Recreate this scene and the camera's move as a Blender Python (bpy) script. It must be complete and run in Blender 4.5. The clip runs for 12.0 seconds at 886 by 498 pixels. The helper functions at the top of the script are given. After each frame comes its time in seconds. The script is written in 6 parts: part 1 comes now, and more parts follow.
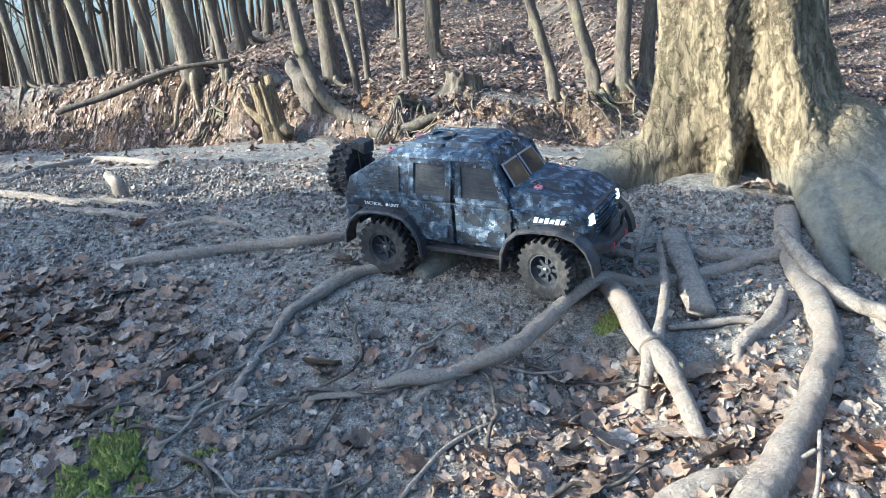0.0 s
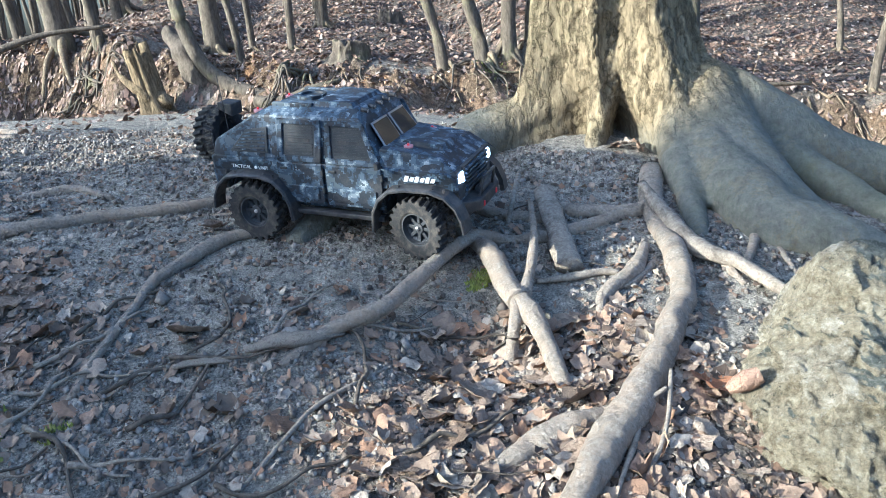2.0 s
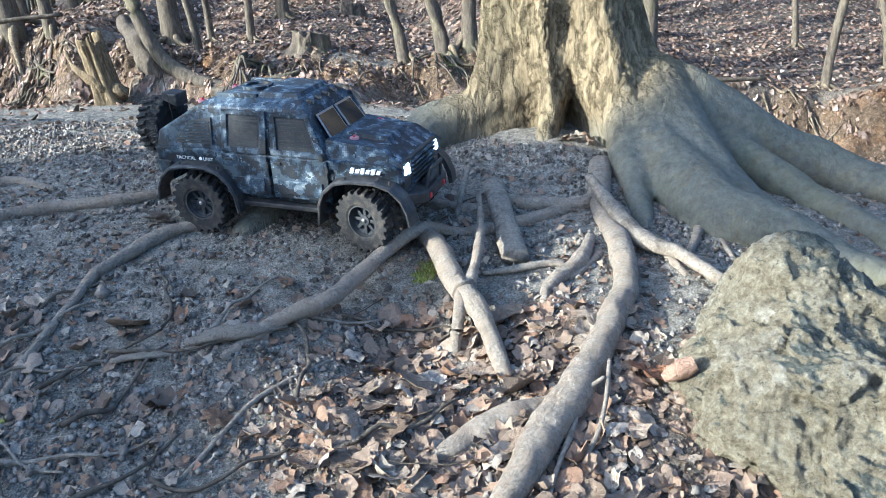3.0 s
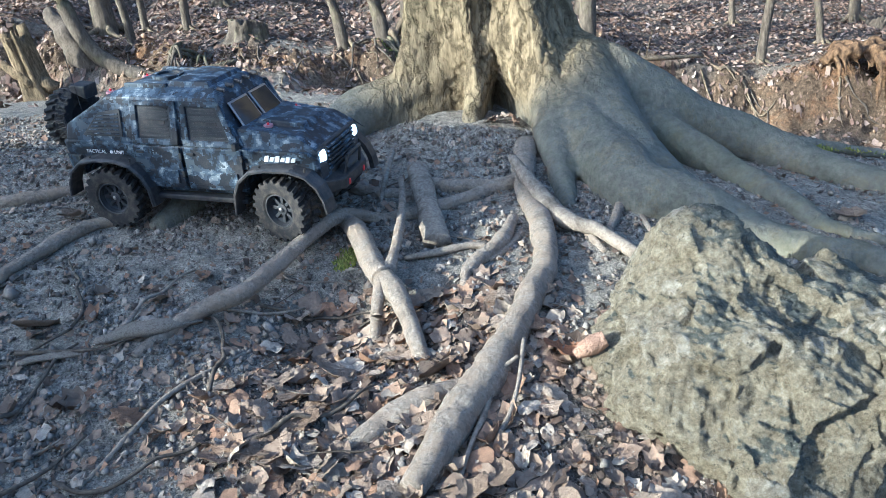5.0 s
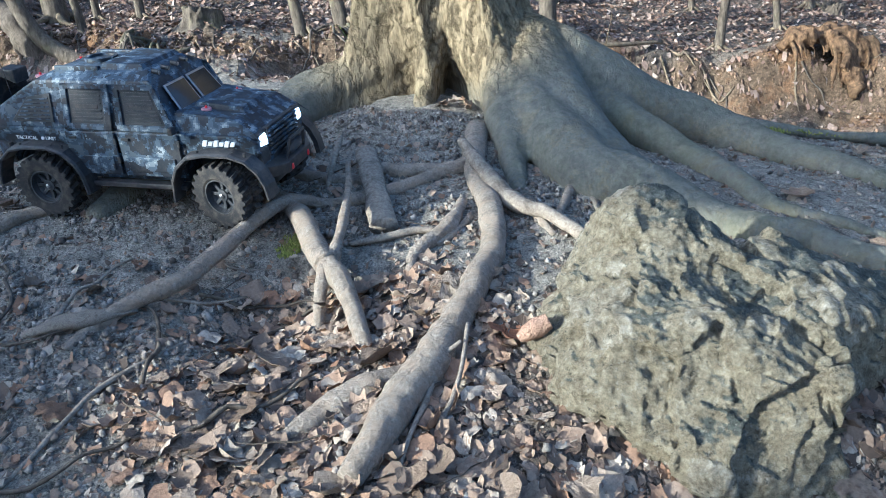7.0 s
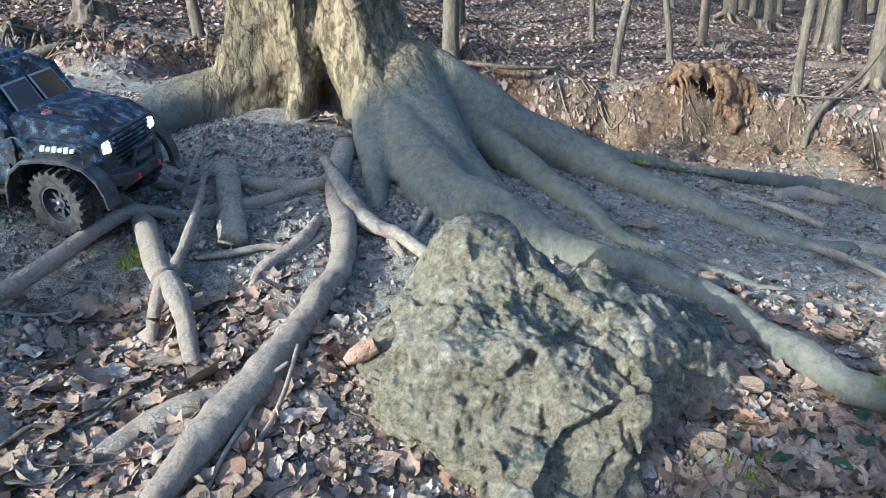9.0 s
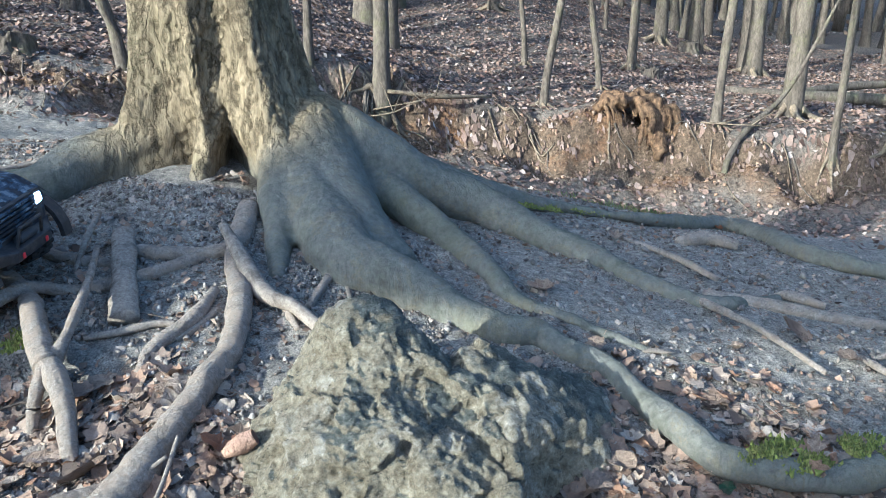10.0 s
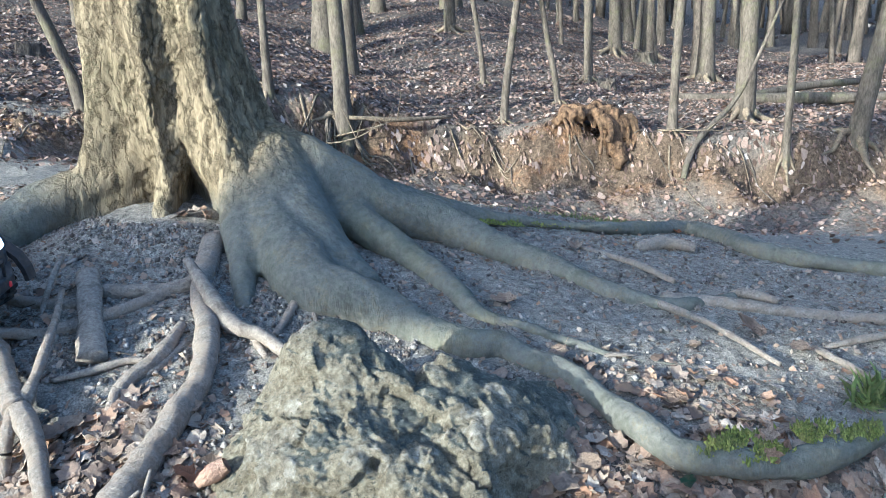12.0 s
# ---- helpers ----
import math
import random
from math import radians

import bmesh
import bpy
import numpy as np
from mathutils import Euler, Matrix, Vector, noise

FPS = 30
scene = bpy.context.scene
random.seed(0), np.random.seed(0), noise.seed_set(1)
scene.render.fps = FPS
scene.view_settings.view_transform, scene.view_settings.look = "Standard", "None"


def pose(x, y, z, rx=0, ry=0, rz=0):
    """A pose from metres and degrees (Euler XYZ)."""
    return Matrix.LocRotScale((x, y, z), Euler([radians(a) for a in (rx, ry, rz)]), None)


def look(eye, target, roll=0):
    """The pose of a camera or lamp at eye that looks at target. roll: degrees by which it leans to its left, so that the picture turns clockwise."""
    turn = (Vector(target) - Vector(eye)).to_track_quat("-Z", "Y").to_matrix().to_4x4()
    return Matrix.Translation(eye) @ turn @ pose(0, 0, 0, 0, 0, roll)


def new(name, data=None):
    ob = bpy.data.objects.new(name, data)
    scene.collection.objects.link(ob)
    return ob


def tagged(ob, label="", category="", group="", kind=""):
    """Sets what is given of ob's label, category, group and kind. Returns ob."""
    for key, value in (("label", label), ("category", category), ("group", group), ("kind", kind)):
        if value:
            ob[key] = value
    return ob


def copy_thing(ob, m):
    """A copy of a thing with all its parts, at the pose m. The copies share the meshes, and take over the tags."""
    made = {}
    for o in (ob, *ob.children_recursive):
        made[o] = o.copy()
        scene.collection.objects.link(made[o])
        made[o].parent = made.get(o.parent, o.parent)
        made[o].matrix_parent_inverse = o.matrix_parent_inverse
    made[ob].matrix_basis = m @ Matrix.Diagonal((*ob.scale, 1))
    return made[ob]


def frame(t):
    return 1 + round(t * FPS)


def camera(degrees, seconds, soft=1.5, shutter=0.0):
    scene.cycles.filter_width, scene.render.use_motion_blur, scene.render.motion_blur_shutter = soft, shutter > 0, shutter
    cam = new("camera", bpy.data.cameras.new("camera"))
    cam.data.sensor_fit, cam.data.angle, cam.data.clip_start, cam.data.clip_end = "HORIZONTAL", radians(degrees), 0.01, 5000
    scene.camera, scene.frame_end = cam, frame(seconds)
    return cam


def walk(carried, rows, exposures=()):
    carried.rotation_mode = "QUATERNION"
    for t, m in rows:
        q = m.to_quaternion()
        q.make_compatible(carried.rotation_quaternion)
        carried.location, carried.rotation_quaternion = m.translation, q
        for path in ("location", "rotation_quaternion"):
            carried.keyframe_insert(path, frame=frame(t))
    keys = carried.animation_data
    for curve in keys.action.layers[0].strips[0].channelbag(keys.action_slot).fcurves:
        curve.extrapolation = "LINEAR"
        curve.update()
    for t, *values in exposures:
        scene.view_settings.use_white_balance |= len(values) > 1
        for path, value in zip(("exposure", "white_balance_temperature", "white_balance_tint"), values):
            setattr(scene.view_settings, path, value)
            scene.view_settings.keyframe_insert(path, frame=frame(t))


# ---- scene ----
cam = camera(61.3, 12.0, soft=0.5)
LEVEL = pose(0, 0, -0.15, 2, 3, 0)  # brings the fitted path upright
PATH = [
    (0, (0.092, 0.095, 0.699), (0.007, 2.018, 0.155), -1.0),
    (0.5, (0.133, 0.095, 0.676), (0.129, 2.01, 0.098), -1.2),
    (1, (0.128, 0.083, 0.685), (0.167, 1.989, 0.079), -2.1),
    (1.5, (0.142, 0.09, 0.692), (0.254, 1.993, 0.088), -1.3),
    (2, (0.146, 0.094, 0.669), (0.322, 1.99, 0.059), -0.3),
    (2.5, (0.173, 0.091, 0.67), (0.407, 1.979, 0.052), 0.5),
    (3, (0.184, 0.089, 0.666), (0.446, 1.97, 0.04), 0.4),
    (3.5, (0.214, 0.092, 0.657), (0.521, 1.957, 0.005), -0.5),
    (3.7, (0.229, 0.088, 0.653), (0.552, 1.949, -0.003), -0.8),
    (5.5, (0.255, 0.083, 0.664), (0.634, 1.933, 0.003), -0.5),
    (6, (0.261, 0.082, 0.666), (0.662, 1.925, 0.002), -0.5),
    (6.5, (0.284, 0.091, 0.649), (0.714, 1.922, -0.033), -1.1),
    (6.7, (0.287, 0.098, 0.641), (0.717, 1.927, -0.045), -1.0),
    (8.3, (0.374, 0.075, 0.648), (0.971, 1.862, -0.025), 1.8),
    (8.5, (0.374, 0.072, 0.651), (0.993, 1.851, -0.023), 2.5),
    (9, (0.404, 0.061, 0.665), (1.072, 1.829, 0.011), 3.8),
    (9.5, (0.451, 0.054, 0.694), (1.193, 1.805, 0.074), 4.7),
    (10, (0.497, 0.041, 0.781), (1.292, 1.77, 0.164), 4.1),
    (10.5, (0.533, 0.016, 0.792), (1.381, 1.73, 0.205), 2.8),
    (11, (0.542, 0.017, 0.783), (1.442, 1.709, 0.214), 2.2),
    (11.5, (0.508, 0.018, 0.778), (1.317, 1.755, 0.203), 1.0),
    (12, (0.506, -0.003, 0.791), (1.368, 1.713, 0.229), 1.0),
]
walk(cam, [(t, LEVEL @ look(eye, target, roll)) for t, eye, target, roll in PATH], [(0, 1.86, 4340, 3), (3.5, 1.64, 4280, 3), (6, 1.47, 4240, 3), (8.5, 1.40, 4220, 3), (10, 1.46, 4190, 3), (12, 1.60, 4200, 3)])

# ---- world, sun, exposure ----
SUN_TO = Vector((-0.966, -0.26, 0.0)).normalized()
SUN_ELEV = radians(17)
sun_data = bpy.data.lights.new("sun", "SUN")
sun_data.energy, sun_data.angle, sun_data.color = 5.0, radians(0.7), (1.0, 0.76, 0.47)
sun = new("sun", sun_data)
sun_dir = Vector((SUN_TO.x * math.cos(SUN_ELEV), SUN_TO.y * math.cos(SUN_ELEV), math.sin(SUN_ELEV)))
sun.matrix_world = look(sun_dir * 30, (0, 0, 0))
world = bpy.data.worlds.new("sky")
scene.world = world
world.use_nodes = True
wn = world.node_tree
sky = wn.nodes.new("ShaderNodeTexSky")
sky.sky_type, sky.sun_disc = "NISHITA", False
sky.sun_elevation, sky.sun_rotation = SUN_ELEV, math.atan2(SUN_TO.x, SUN_TO.y)
sky.air_density, sky.dust_density, sky.ozone_density = 1.0, 7.0, 0.8
wn.nodes["Background"].inputs["Strength"].default_value = 0.15
wn.links.new(sky.outputs[0], wn.nodes["Background"].inputs["Color"])


# ---- noise and mesh helpers ----
def _hash(ix, iy, iz, seed):
    h = (ix * 374761393 + iy * 668265263 + iz * 1440662683 + seed * 974126177) & 0x7FFFFFFF
    h = ((h ^ (h >> 13)) * 1274126177) & 0x7FFFFFFF
    h = ((h ^ (h >> 16)) * 1246822519) & 0x7FFFFFFF
    return ((h ^ (h >> 15)) & 0xFFFF) / 65535.0


def vnoise(x, y, z=0.0, seed=0):
    """Smooth value noise in -1..1 on arrays."""
    x, y, z = np.broadcast_arrays(np.asarray(x, float), np.asarray(y, float), np.asarray(z, float))
    ix, iy, iz = (np.floor(a).astype(np.int64) for a in (x, y, z))
    fx, fy, fz = x - ix, y - iy, z - iz
    fx, fy, fz = (f * f * (3 - 2 * f) for f in (fx, fy, fz))
    out = 0.0
    for dx in (0, 1):
        for dy in (0, 1):
            for dz in (0, 1):
                w = (fx if dx else 1 - fx) * (fy if dy else 1 - fy) * (fz if dz else 1 - fz)
                out = out + w * _hash(ix + dx, iy + dy, iz + dz, seed)
    return out * 2 - 1


def fbm(x, y, z=0.0, seed=0, octaves=4, gain=0.5):
    out, amp = 0.0, 1.0
    for k in range(octaves):
        out = out + amp * vnoise(np.asarray(x) * 2**k, np.asarray(y) * 2**k, np.asarray(z) * 2**k, seed + 17 * k)
        amp *= gain
    return out


def sstep(a, b, x):
    t = np.clip((np.asarray(x, float) - a) / (b - a), 0, 1)
    return t * t * (3 - 2 * t)


def sig(t):
    return 1 / (1 + np.exp(-np.clip(t, -40, 40)))


def as_mesh(name, verts, faces, material=None, smooth=True):
    me = bpy.data.meshes.new(name)
    me.from_pydata([tuple(map(float, v)) for v in verts], [], [tuple(map(int, f)) for f in faces])
    if smooth:
        me.shade_smooth()
    if material:
        me.materials.append(material)
    me.update()
    return me


def child(name, me, parent=None, label=""):
    ob = new(name, me)
    ob.parent = parent
    return tagged(ob, label)


def part(name, bm, material, parent=None, label="", smooth=False):
    me = bpy.data.meshes.new(name)
    bm.to_mesh(me)
    bm.free()
    if smooth:
        me.shade_smooth()
    me.materials.append(material)
    return child(name, me, parent, label)


def thing(name, at, label, category, group="", rot=(0, 0, 0)):
    ob = new(name)
    ob.empty_display_size = 0.05
    ob.matrix_world = pose(*at, *rot)
    return tagged(ob, label, category, group)


def smooth_path(points, per=6):
    """Catmull-Rom through rows of x, y, z, r."""
    p = np.array(points, float)
    p = np.vstack([2 * p[0] - p[1], p, 2 * p[-1] - p[-2]])
    out = []
    for i in range(1, len(p) - 2):
        for k in range(per):
            t = k / per
            a, b, c, d = p[i - 1], p[i], p[i + 1], p[i + 2]
            out.append(0.5 * (2 * b + (c - a) * t + (2 * a - 5 * b + 4 * c - d) * t * t + (3 * b - a - 3 * c + d) * t**3))
    out.append(p[-2])
    out = np.array(out)
    out[:, 3] = np.maximum(out[:, 3], 0.0008)
    return out


def tube(path, segs=10, rough=0.1, scale=30.0, seed=0, flat=1.0, point=True):
    """Verts and faces of a knobbly tube along rows of x, y, z, r."""
    path = np.asarray(path, float)
    c, r = path[:, :3], path[:, 3]
    d = np.gradient(c, axis=0)
    d /= np.linalg.norm(d, axis=1)[:, None] + 1e-9
    up = np.array([0, 0, 1.0])
    side = np.cross(d, up)
    bad = np.linalg.norm(side, axis=1) < 0.25
    side[bad] = np.cross(d[bad], np.array([0.3, 1.0, 0]))
    side /= np.linalg.norm(side, axis=1)[:, None]
    upv = np.cross(side, d)
    a = np.arange(segs) * 2 * np.pi / segs
    off = np.cos(a)[None, :, None] * side[:, None, :] + flat * np.sin(a)[None, :, None] * upv[:, None, :]
    base = c[:, None, :] + off * r[:, None, None]
    n = fbm(base[..., 0] * scale, base[..., 1] * scale, base[..., 2] * scale, seed, 3)
    n = n + 1.2 * vnoise(base[..., 0] * scale * 0.3, base[..., 1] * scale * 0.3, base[..., 2] * scale * 0.3, seed + 5)
    v = c[:, None, :] + off * (r[:, None] * (1 + rough * n))[..., None]
    v = v.reshape(-1, 3)
    m = len(path)
    idx = np.arange(m * segs).reshape(m, segs)
    q = np.stack([idx[:-1], np.roll(idx[:-1], -1, 1), np.roll(idx[1:], -1, 1), idx[1:]], -1).reshape(-1, 4)
    faces = [tuple(f) for f in q]
    faces.append(tuple(idx[0][::-1]))
    faces.append(tuple(idx[-1]))
    return v, faces


def merge(pieces):
    vs, fs, n = [], [], 0
    for v, f in pieces:
        vs.append(np.asarray(v, float))
        fs += [tuple(int(i) + n for i in q) for q in f]
        n += len(v)
    return np.vstack(vs), fs


# ---- the lie of the land ----
LAND = (0.118, -0.127, 0.321, -0.25, -0.559, -0.483, -0.271, -0.252, 0.36, 0.041)


def bank_foot(x):
    return 3.7 + 2.1 * sig((-x - 0.9) / 0.8) - 1.6 * sig((x - 4.0) / 0.5)


def land(x, y):
    """Height of the ground without its fine relief."""
    x, y = np.asarray(x, float), np.asarray(y, float)
    f = bank_foot(x)
    yy = f + 0.15 - 0.2 * np.logaddexp(0, (f + 0.15 - y) / 0.2)
    u, v = np.tanh((x - 0.7) / 2.6), np.tanh((yy - 1.6) / 2.2)
    terms = (1 + 0 * u, u, v, u * u, u * v, v * v, u**3, u * u * v, u * v * v, v**3)
    z = sum(k * t for k, t in zip(LAND, terms))
    z = z + 0.085 * np.exp(-((x - 0.8) ** 2 + (y - 2.05) ** 2) / 0.18)
    z = z - 0.055 * np.exp(-((x - 0.31) ** 2 + (y - 1.21) ** 2) / 0.018)
    z = z + 0.015 * np.exp(-((x - 0.66) ** 2 + (y - 1.88) ** 2) / 0.012)
    z = z - 0.10 * np.exp(-(((x - 0.86) / 0.22) ** 2) - ((y - 0.66) / 0.11) ** 2)
    z = z - 0.07 * np.exp(-(((x - 1.5) / 0.22) ** 2) - ((y - 0.52) / 0.09) ** 2)
    z = z + 0.13 * np.exp(-(((x - 3.75) / 0.36) ** 2) - ((y - 4.38) / 0.2) ** 2)
    e = 0.15 + 0.6 * sstep(-1, 2.2, x)
    d = y - f + 0.16 * (vnoise(x * 1.6, y * 0.7, 0, 23) + 0.5 * vnoise(x * 4.1, y * 1.5, 0, 24)) * sstep(2.6, 3.6, y)
    az = np.degrees(np.arctan2(x - 0.2, y + 0.5))
    s = 0.17 * sstep(-28, -3, az) * (1 - 0.6 * sstep(25, 45, az))
    far = np.minimum(np.maximum(d - e - 0.3, 0), 45)
    # unseen ridge, added to keep low sun off the ground; its gap lets some by
    p, s2 = 0.26 * x - 0.966 * y, -0.966 * x - 0.26 * y
    sun_gap = np.exp(-(((p + 0.80) / 0.42) ** 4))
    shade_crest = 2.0 + 0.1 * sstep(-0.5, -0.2, p) - 0.55 * sun_gap - 0.22 * np.exp(-(((p + 1.36) / 0.17) ** 2)) * (1 - sun_gap) - 0.62 * sstep(1.88, 2.35, -p)
    shade_crest = shade_crest + 0.09 * vnoise(p * 2.3, 0, 0, 28) + 0.07 * vnoise(p * 7, 0, 0, 29)
    z = z + (shade_crest - z) * np.exp(-(((s2 - 4.6) / 1.0) ** 2)) * sstep(-9, -6, p) * (1 - sstep(3, 5, p))
    low = sstep(-1.5, -0.9, x) * (1 - sstep(0.8, 1.4, x))
    return z + 0.15 * sstep(0, e, d) + 0.34 * (1 - 0.85 * low) * sstep(e - 0.05, e + 0.3, d) + s * far


def bank_mask(x, y):
    f = bank_foot(x)
    e = 0.15 + 0.6 * sstep(-1, 2.2, x)
    d = y - f + 0.12 * fbm(x * 2.5, y * 2.5, 0, 31, 3)
    return sstep(e - 0.5, e - 0.05, d) * (1 - sstep(e + 0.22, e + 0.42, d))


def litter_mask(x, y):
    """Where fallen leaves lie thick."""
    f = bank_foot(x)
    e = 0.15 + 0.6 * sstep(-1, 2.2, x)
    d = y - f + 0.25 * fbm(x * 1.5, y * 1.5, 0, 41, 3)
    hill = sstep(e + 0.2, e + 0.5, d)
    apron = sstep(-0.35, 0.1, d) * (0.45 + 0.35 * sstep(0.5, 2.0, x)) * (1 - 0.85 * bank_mask(x, y))
    n = 0.5 * fbm(x * 6, y * 6, 0, 43, 3)

    def patch(cx, cy, rx, ry):
        return 1 - sstep(0.7, 1.35, np.hypot((x - cx) / rx, (y - cy) / ry) + 0.35 * n)

    beds = [patch(-0.80, 1.30, 0.37, 0.27), patch(0.42, 0.98, 0.30, 0.22), patch(0.45, 0.64, 0.6, 0.27), patch(1.22, 0.68, 0.30, 0.17), 0.6 * patch(-0.7, 0.75, 0.4, 0.2), 0.6 * patch(0.30, 1.20, 0.10, 0.09), 0.14 * patch(0, 1.12, 0.45, 0.2), 0.5 * patch(0.78, 1.86, 0.10, 0.05), 0.35 * patch(1.25, 0.85, 0.3, 0.2), patch(1.7, 0.5, 0.5, 0.12)]
    return np.clip(np.maximum.reduce([hill, apron, *beds]), 0, 1)


def swell(x, y):
    """The soft unevenness of the trodden soil."""
    return 0.008 * fbm(x * 5, y * 5, 0, 3, 3)


def relief(x, y):
    near = np.exp(-(np.maximum(np.hypot(x - 0.6, y - 1.3) - 2.5, 0) / 3.0))
    far = 1 - near
    b = bank_mask(x, y)
    z = swell(x, y) + near * (0.0042 * fbm(x * 26, y * 26, 0, 7, 3, 0.6) + 0.0018 * fbm(x * 85, y * 85, 0, 8, 2, 0.6))
    z = z + far * 0.05 * fbm(x * 1.3, y * 1.3, 0, 9, 3) + b * (0.09 * fbm(x * 3.1, y * 3.1, 0, 13, 5, 0.65))
    return z


def ground_z(x, y):
    return land(x, y) + relief(x, y)


def gz(x, y):
    return float(ground_z(x, y))


# ---- materials ----
def material(name, rough=0.9, spec=0.3):
    m = bpy.data.materials.new(name)
    m.use_nodes = True
    b = m.node_tree.nodes["Principled BSDF"]
    b.inputs["Roughness"].default_value = rough
    b.inputs["Specular IOR Level"].default_value = spec
    return m, m.node_tree.nodes, m.node_tree.links, b


def coords(nodes, links, kind="Object"):
    return nodes.new("ShaderNodeTexCoord").outputs[kind]


def noise_tex(nodes, links, vec, scale, detail=6, rough=0.6, dist=0.0):
    n = nodes.new("ShaderNodeTexNoise")
    n.inputs["Scale"].default_value, n.inputs["Detail"].default_value = scale, detail
    n.inputs["Roughness"].default_value, n.inputs["Distortion"].default_value = rough, dist
    links.new(vec, n.inputs["Vector"])
    return n.outputs[0]


def ramp(nodes, links, fac, stops, interp="LINEAR"):
    r = nodes.new("ShaderNodeValToRGB")
    r.color_ramp.interpolation = interp
    els = r.color_ramp.elements
    while len(els) < len(stops):
        els.new(0.5)
    for e, (p, c) in zip(els, stops):
        e.position, e.color = p, (*c, 1) if len(c) == 3 else c
    links.new(fac, r.inputs[0])
    return r.outputs[0]


def mix(nodes, links, fac, a, b, mode="MIX"):
    m = nodes.new("ShaderNodeMix")
    m.data_type, m.blend_type = "RGBA", mode
    for sock, v in ((m.inputs[0], fac), (m.inputs[6], a), (m.inputs[7], b)):
        if isinstance(v, (int, float)):
            sock.default_value = v
        elif isinstance(v, tuple):
            sock.default_value = (*v, 1)
        else:
            links.new(v, sock)
    return m.outputs[2]


def maths(nodes, links, op, a, b=0.5):
    m = nodes.new("ShaderNodeMath")
    m.operation = op
    for sock, v in ((m.inputs[0], a), (m.inputs[1], b)):
        if isinstance(v, (int, float)):
            sock.default_value = v
        else:
            links.new(v, sock)
    return m.outputs[0]


def bump(nodes, links, bsdf, height, strength, dist):
    b = nodes.new("ShaderNodeBump")
    b.inputs["Strength"].default_value, b.inputs["Distance"].default_value = strength, dist
    links.new(height, b.inputs["Height"])
    links.new(b.outputs[0], bsdf.inputs["Normal"])


def attribute(nodes, name):
    a = nodes.new("ShaderNodeAttribute")
    a.attribute_name = name
    return a.outputs["Fac"]


def soil_material():
    m, n, l, b = material("soil", 0.95, 0.15)
    v = coords(n, l)
    fine = noise_tex(n, l, v, 300, 5, 0.7)
    mid = noise_tex(n, l, v, 48, 9, 0.72, 0.4)
    big = noise_tex(n, l, v, 4.2, 7, 0.68)
    grain = ramp(n, l, mid, [(0.28, (0, 0, 0)), (0.74, (1, 1, 1))])
    trail = ramp(n, l, mid, [(0.30, (0.045, 0.040, 0.034)), (0.44, (0.225, 0.206, 0.174)), (0.56, (0.34, 0.314, 0.266)), (0.72, (0.52, 0.49, 0.42))])
    dusty = ramp(n, l, mid, [(0.30, (0.11, 0.10, 0.082)), (0.5, (0.285, 0.264, 0.223)), (0.70, (0.45, 0.42, 0.36))])
    trail = mix(n, l, ramp(n, l, big, [(0.40, (0, 0, 0)), (0.62, (0.85, 0.85, 0.85))]), trail, dusty)
    ochre = ramp(n, l, mid, [(0.30, (0.040, 0.028, 0.018)), (0.5, (0.130, 0.094, 0.060)), (0.70, (0.26, 0.195, 0.13))])
    rust = ramp(n, l, mid, [(0.30, (0.08, 0.042, 0.020)), (0.5, (0.26, 0.135, 0.056)), (0.70, (0.42, 0.25, 0.12))])
    ochre = mix(n, l, ramp(n, l, noise_tex(n, l, v, 2.6, 6, 0.65), [(0.52, (0, 0, 0)), (0.64, (0.6, 0.6, 0.6))]), ochre, rust)
    # leaf mulch; its near-black end also paints the shade in leaf gaps
    mulch_gaps = mix(n, l, grain, (0.016, 0.013, 0.010), (0.27, 0.23, 0.19))
    c = mix(n, l, attribute(n, "litter"), trail, mulch_gaps)
    c = mix(n, l, attribute(n, "bank"), c, ochre)
    c = mix(n, l, 1.0, c, ramp(n, l, fine, [(0.36, (0.42, 0.42, 0.42)), (0.64, (1.45, 1.42, 1.38))]), "MULTIPLY")
    l.new(c, b.inputs["Base Color"])
    bump(n, l, b, maths(n, l, "ADD", mid, maths(n, l, "MULTIPLY", fine, 0.45)), 1.0, 0.012)
    return m


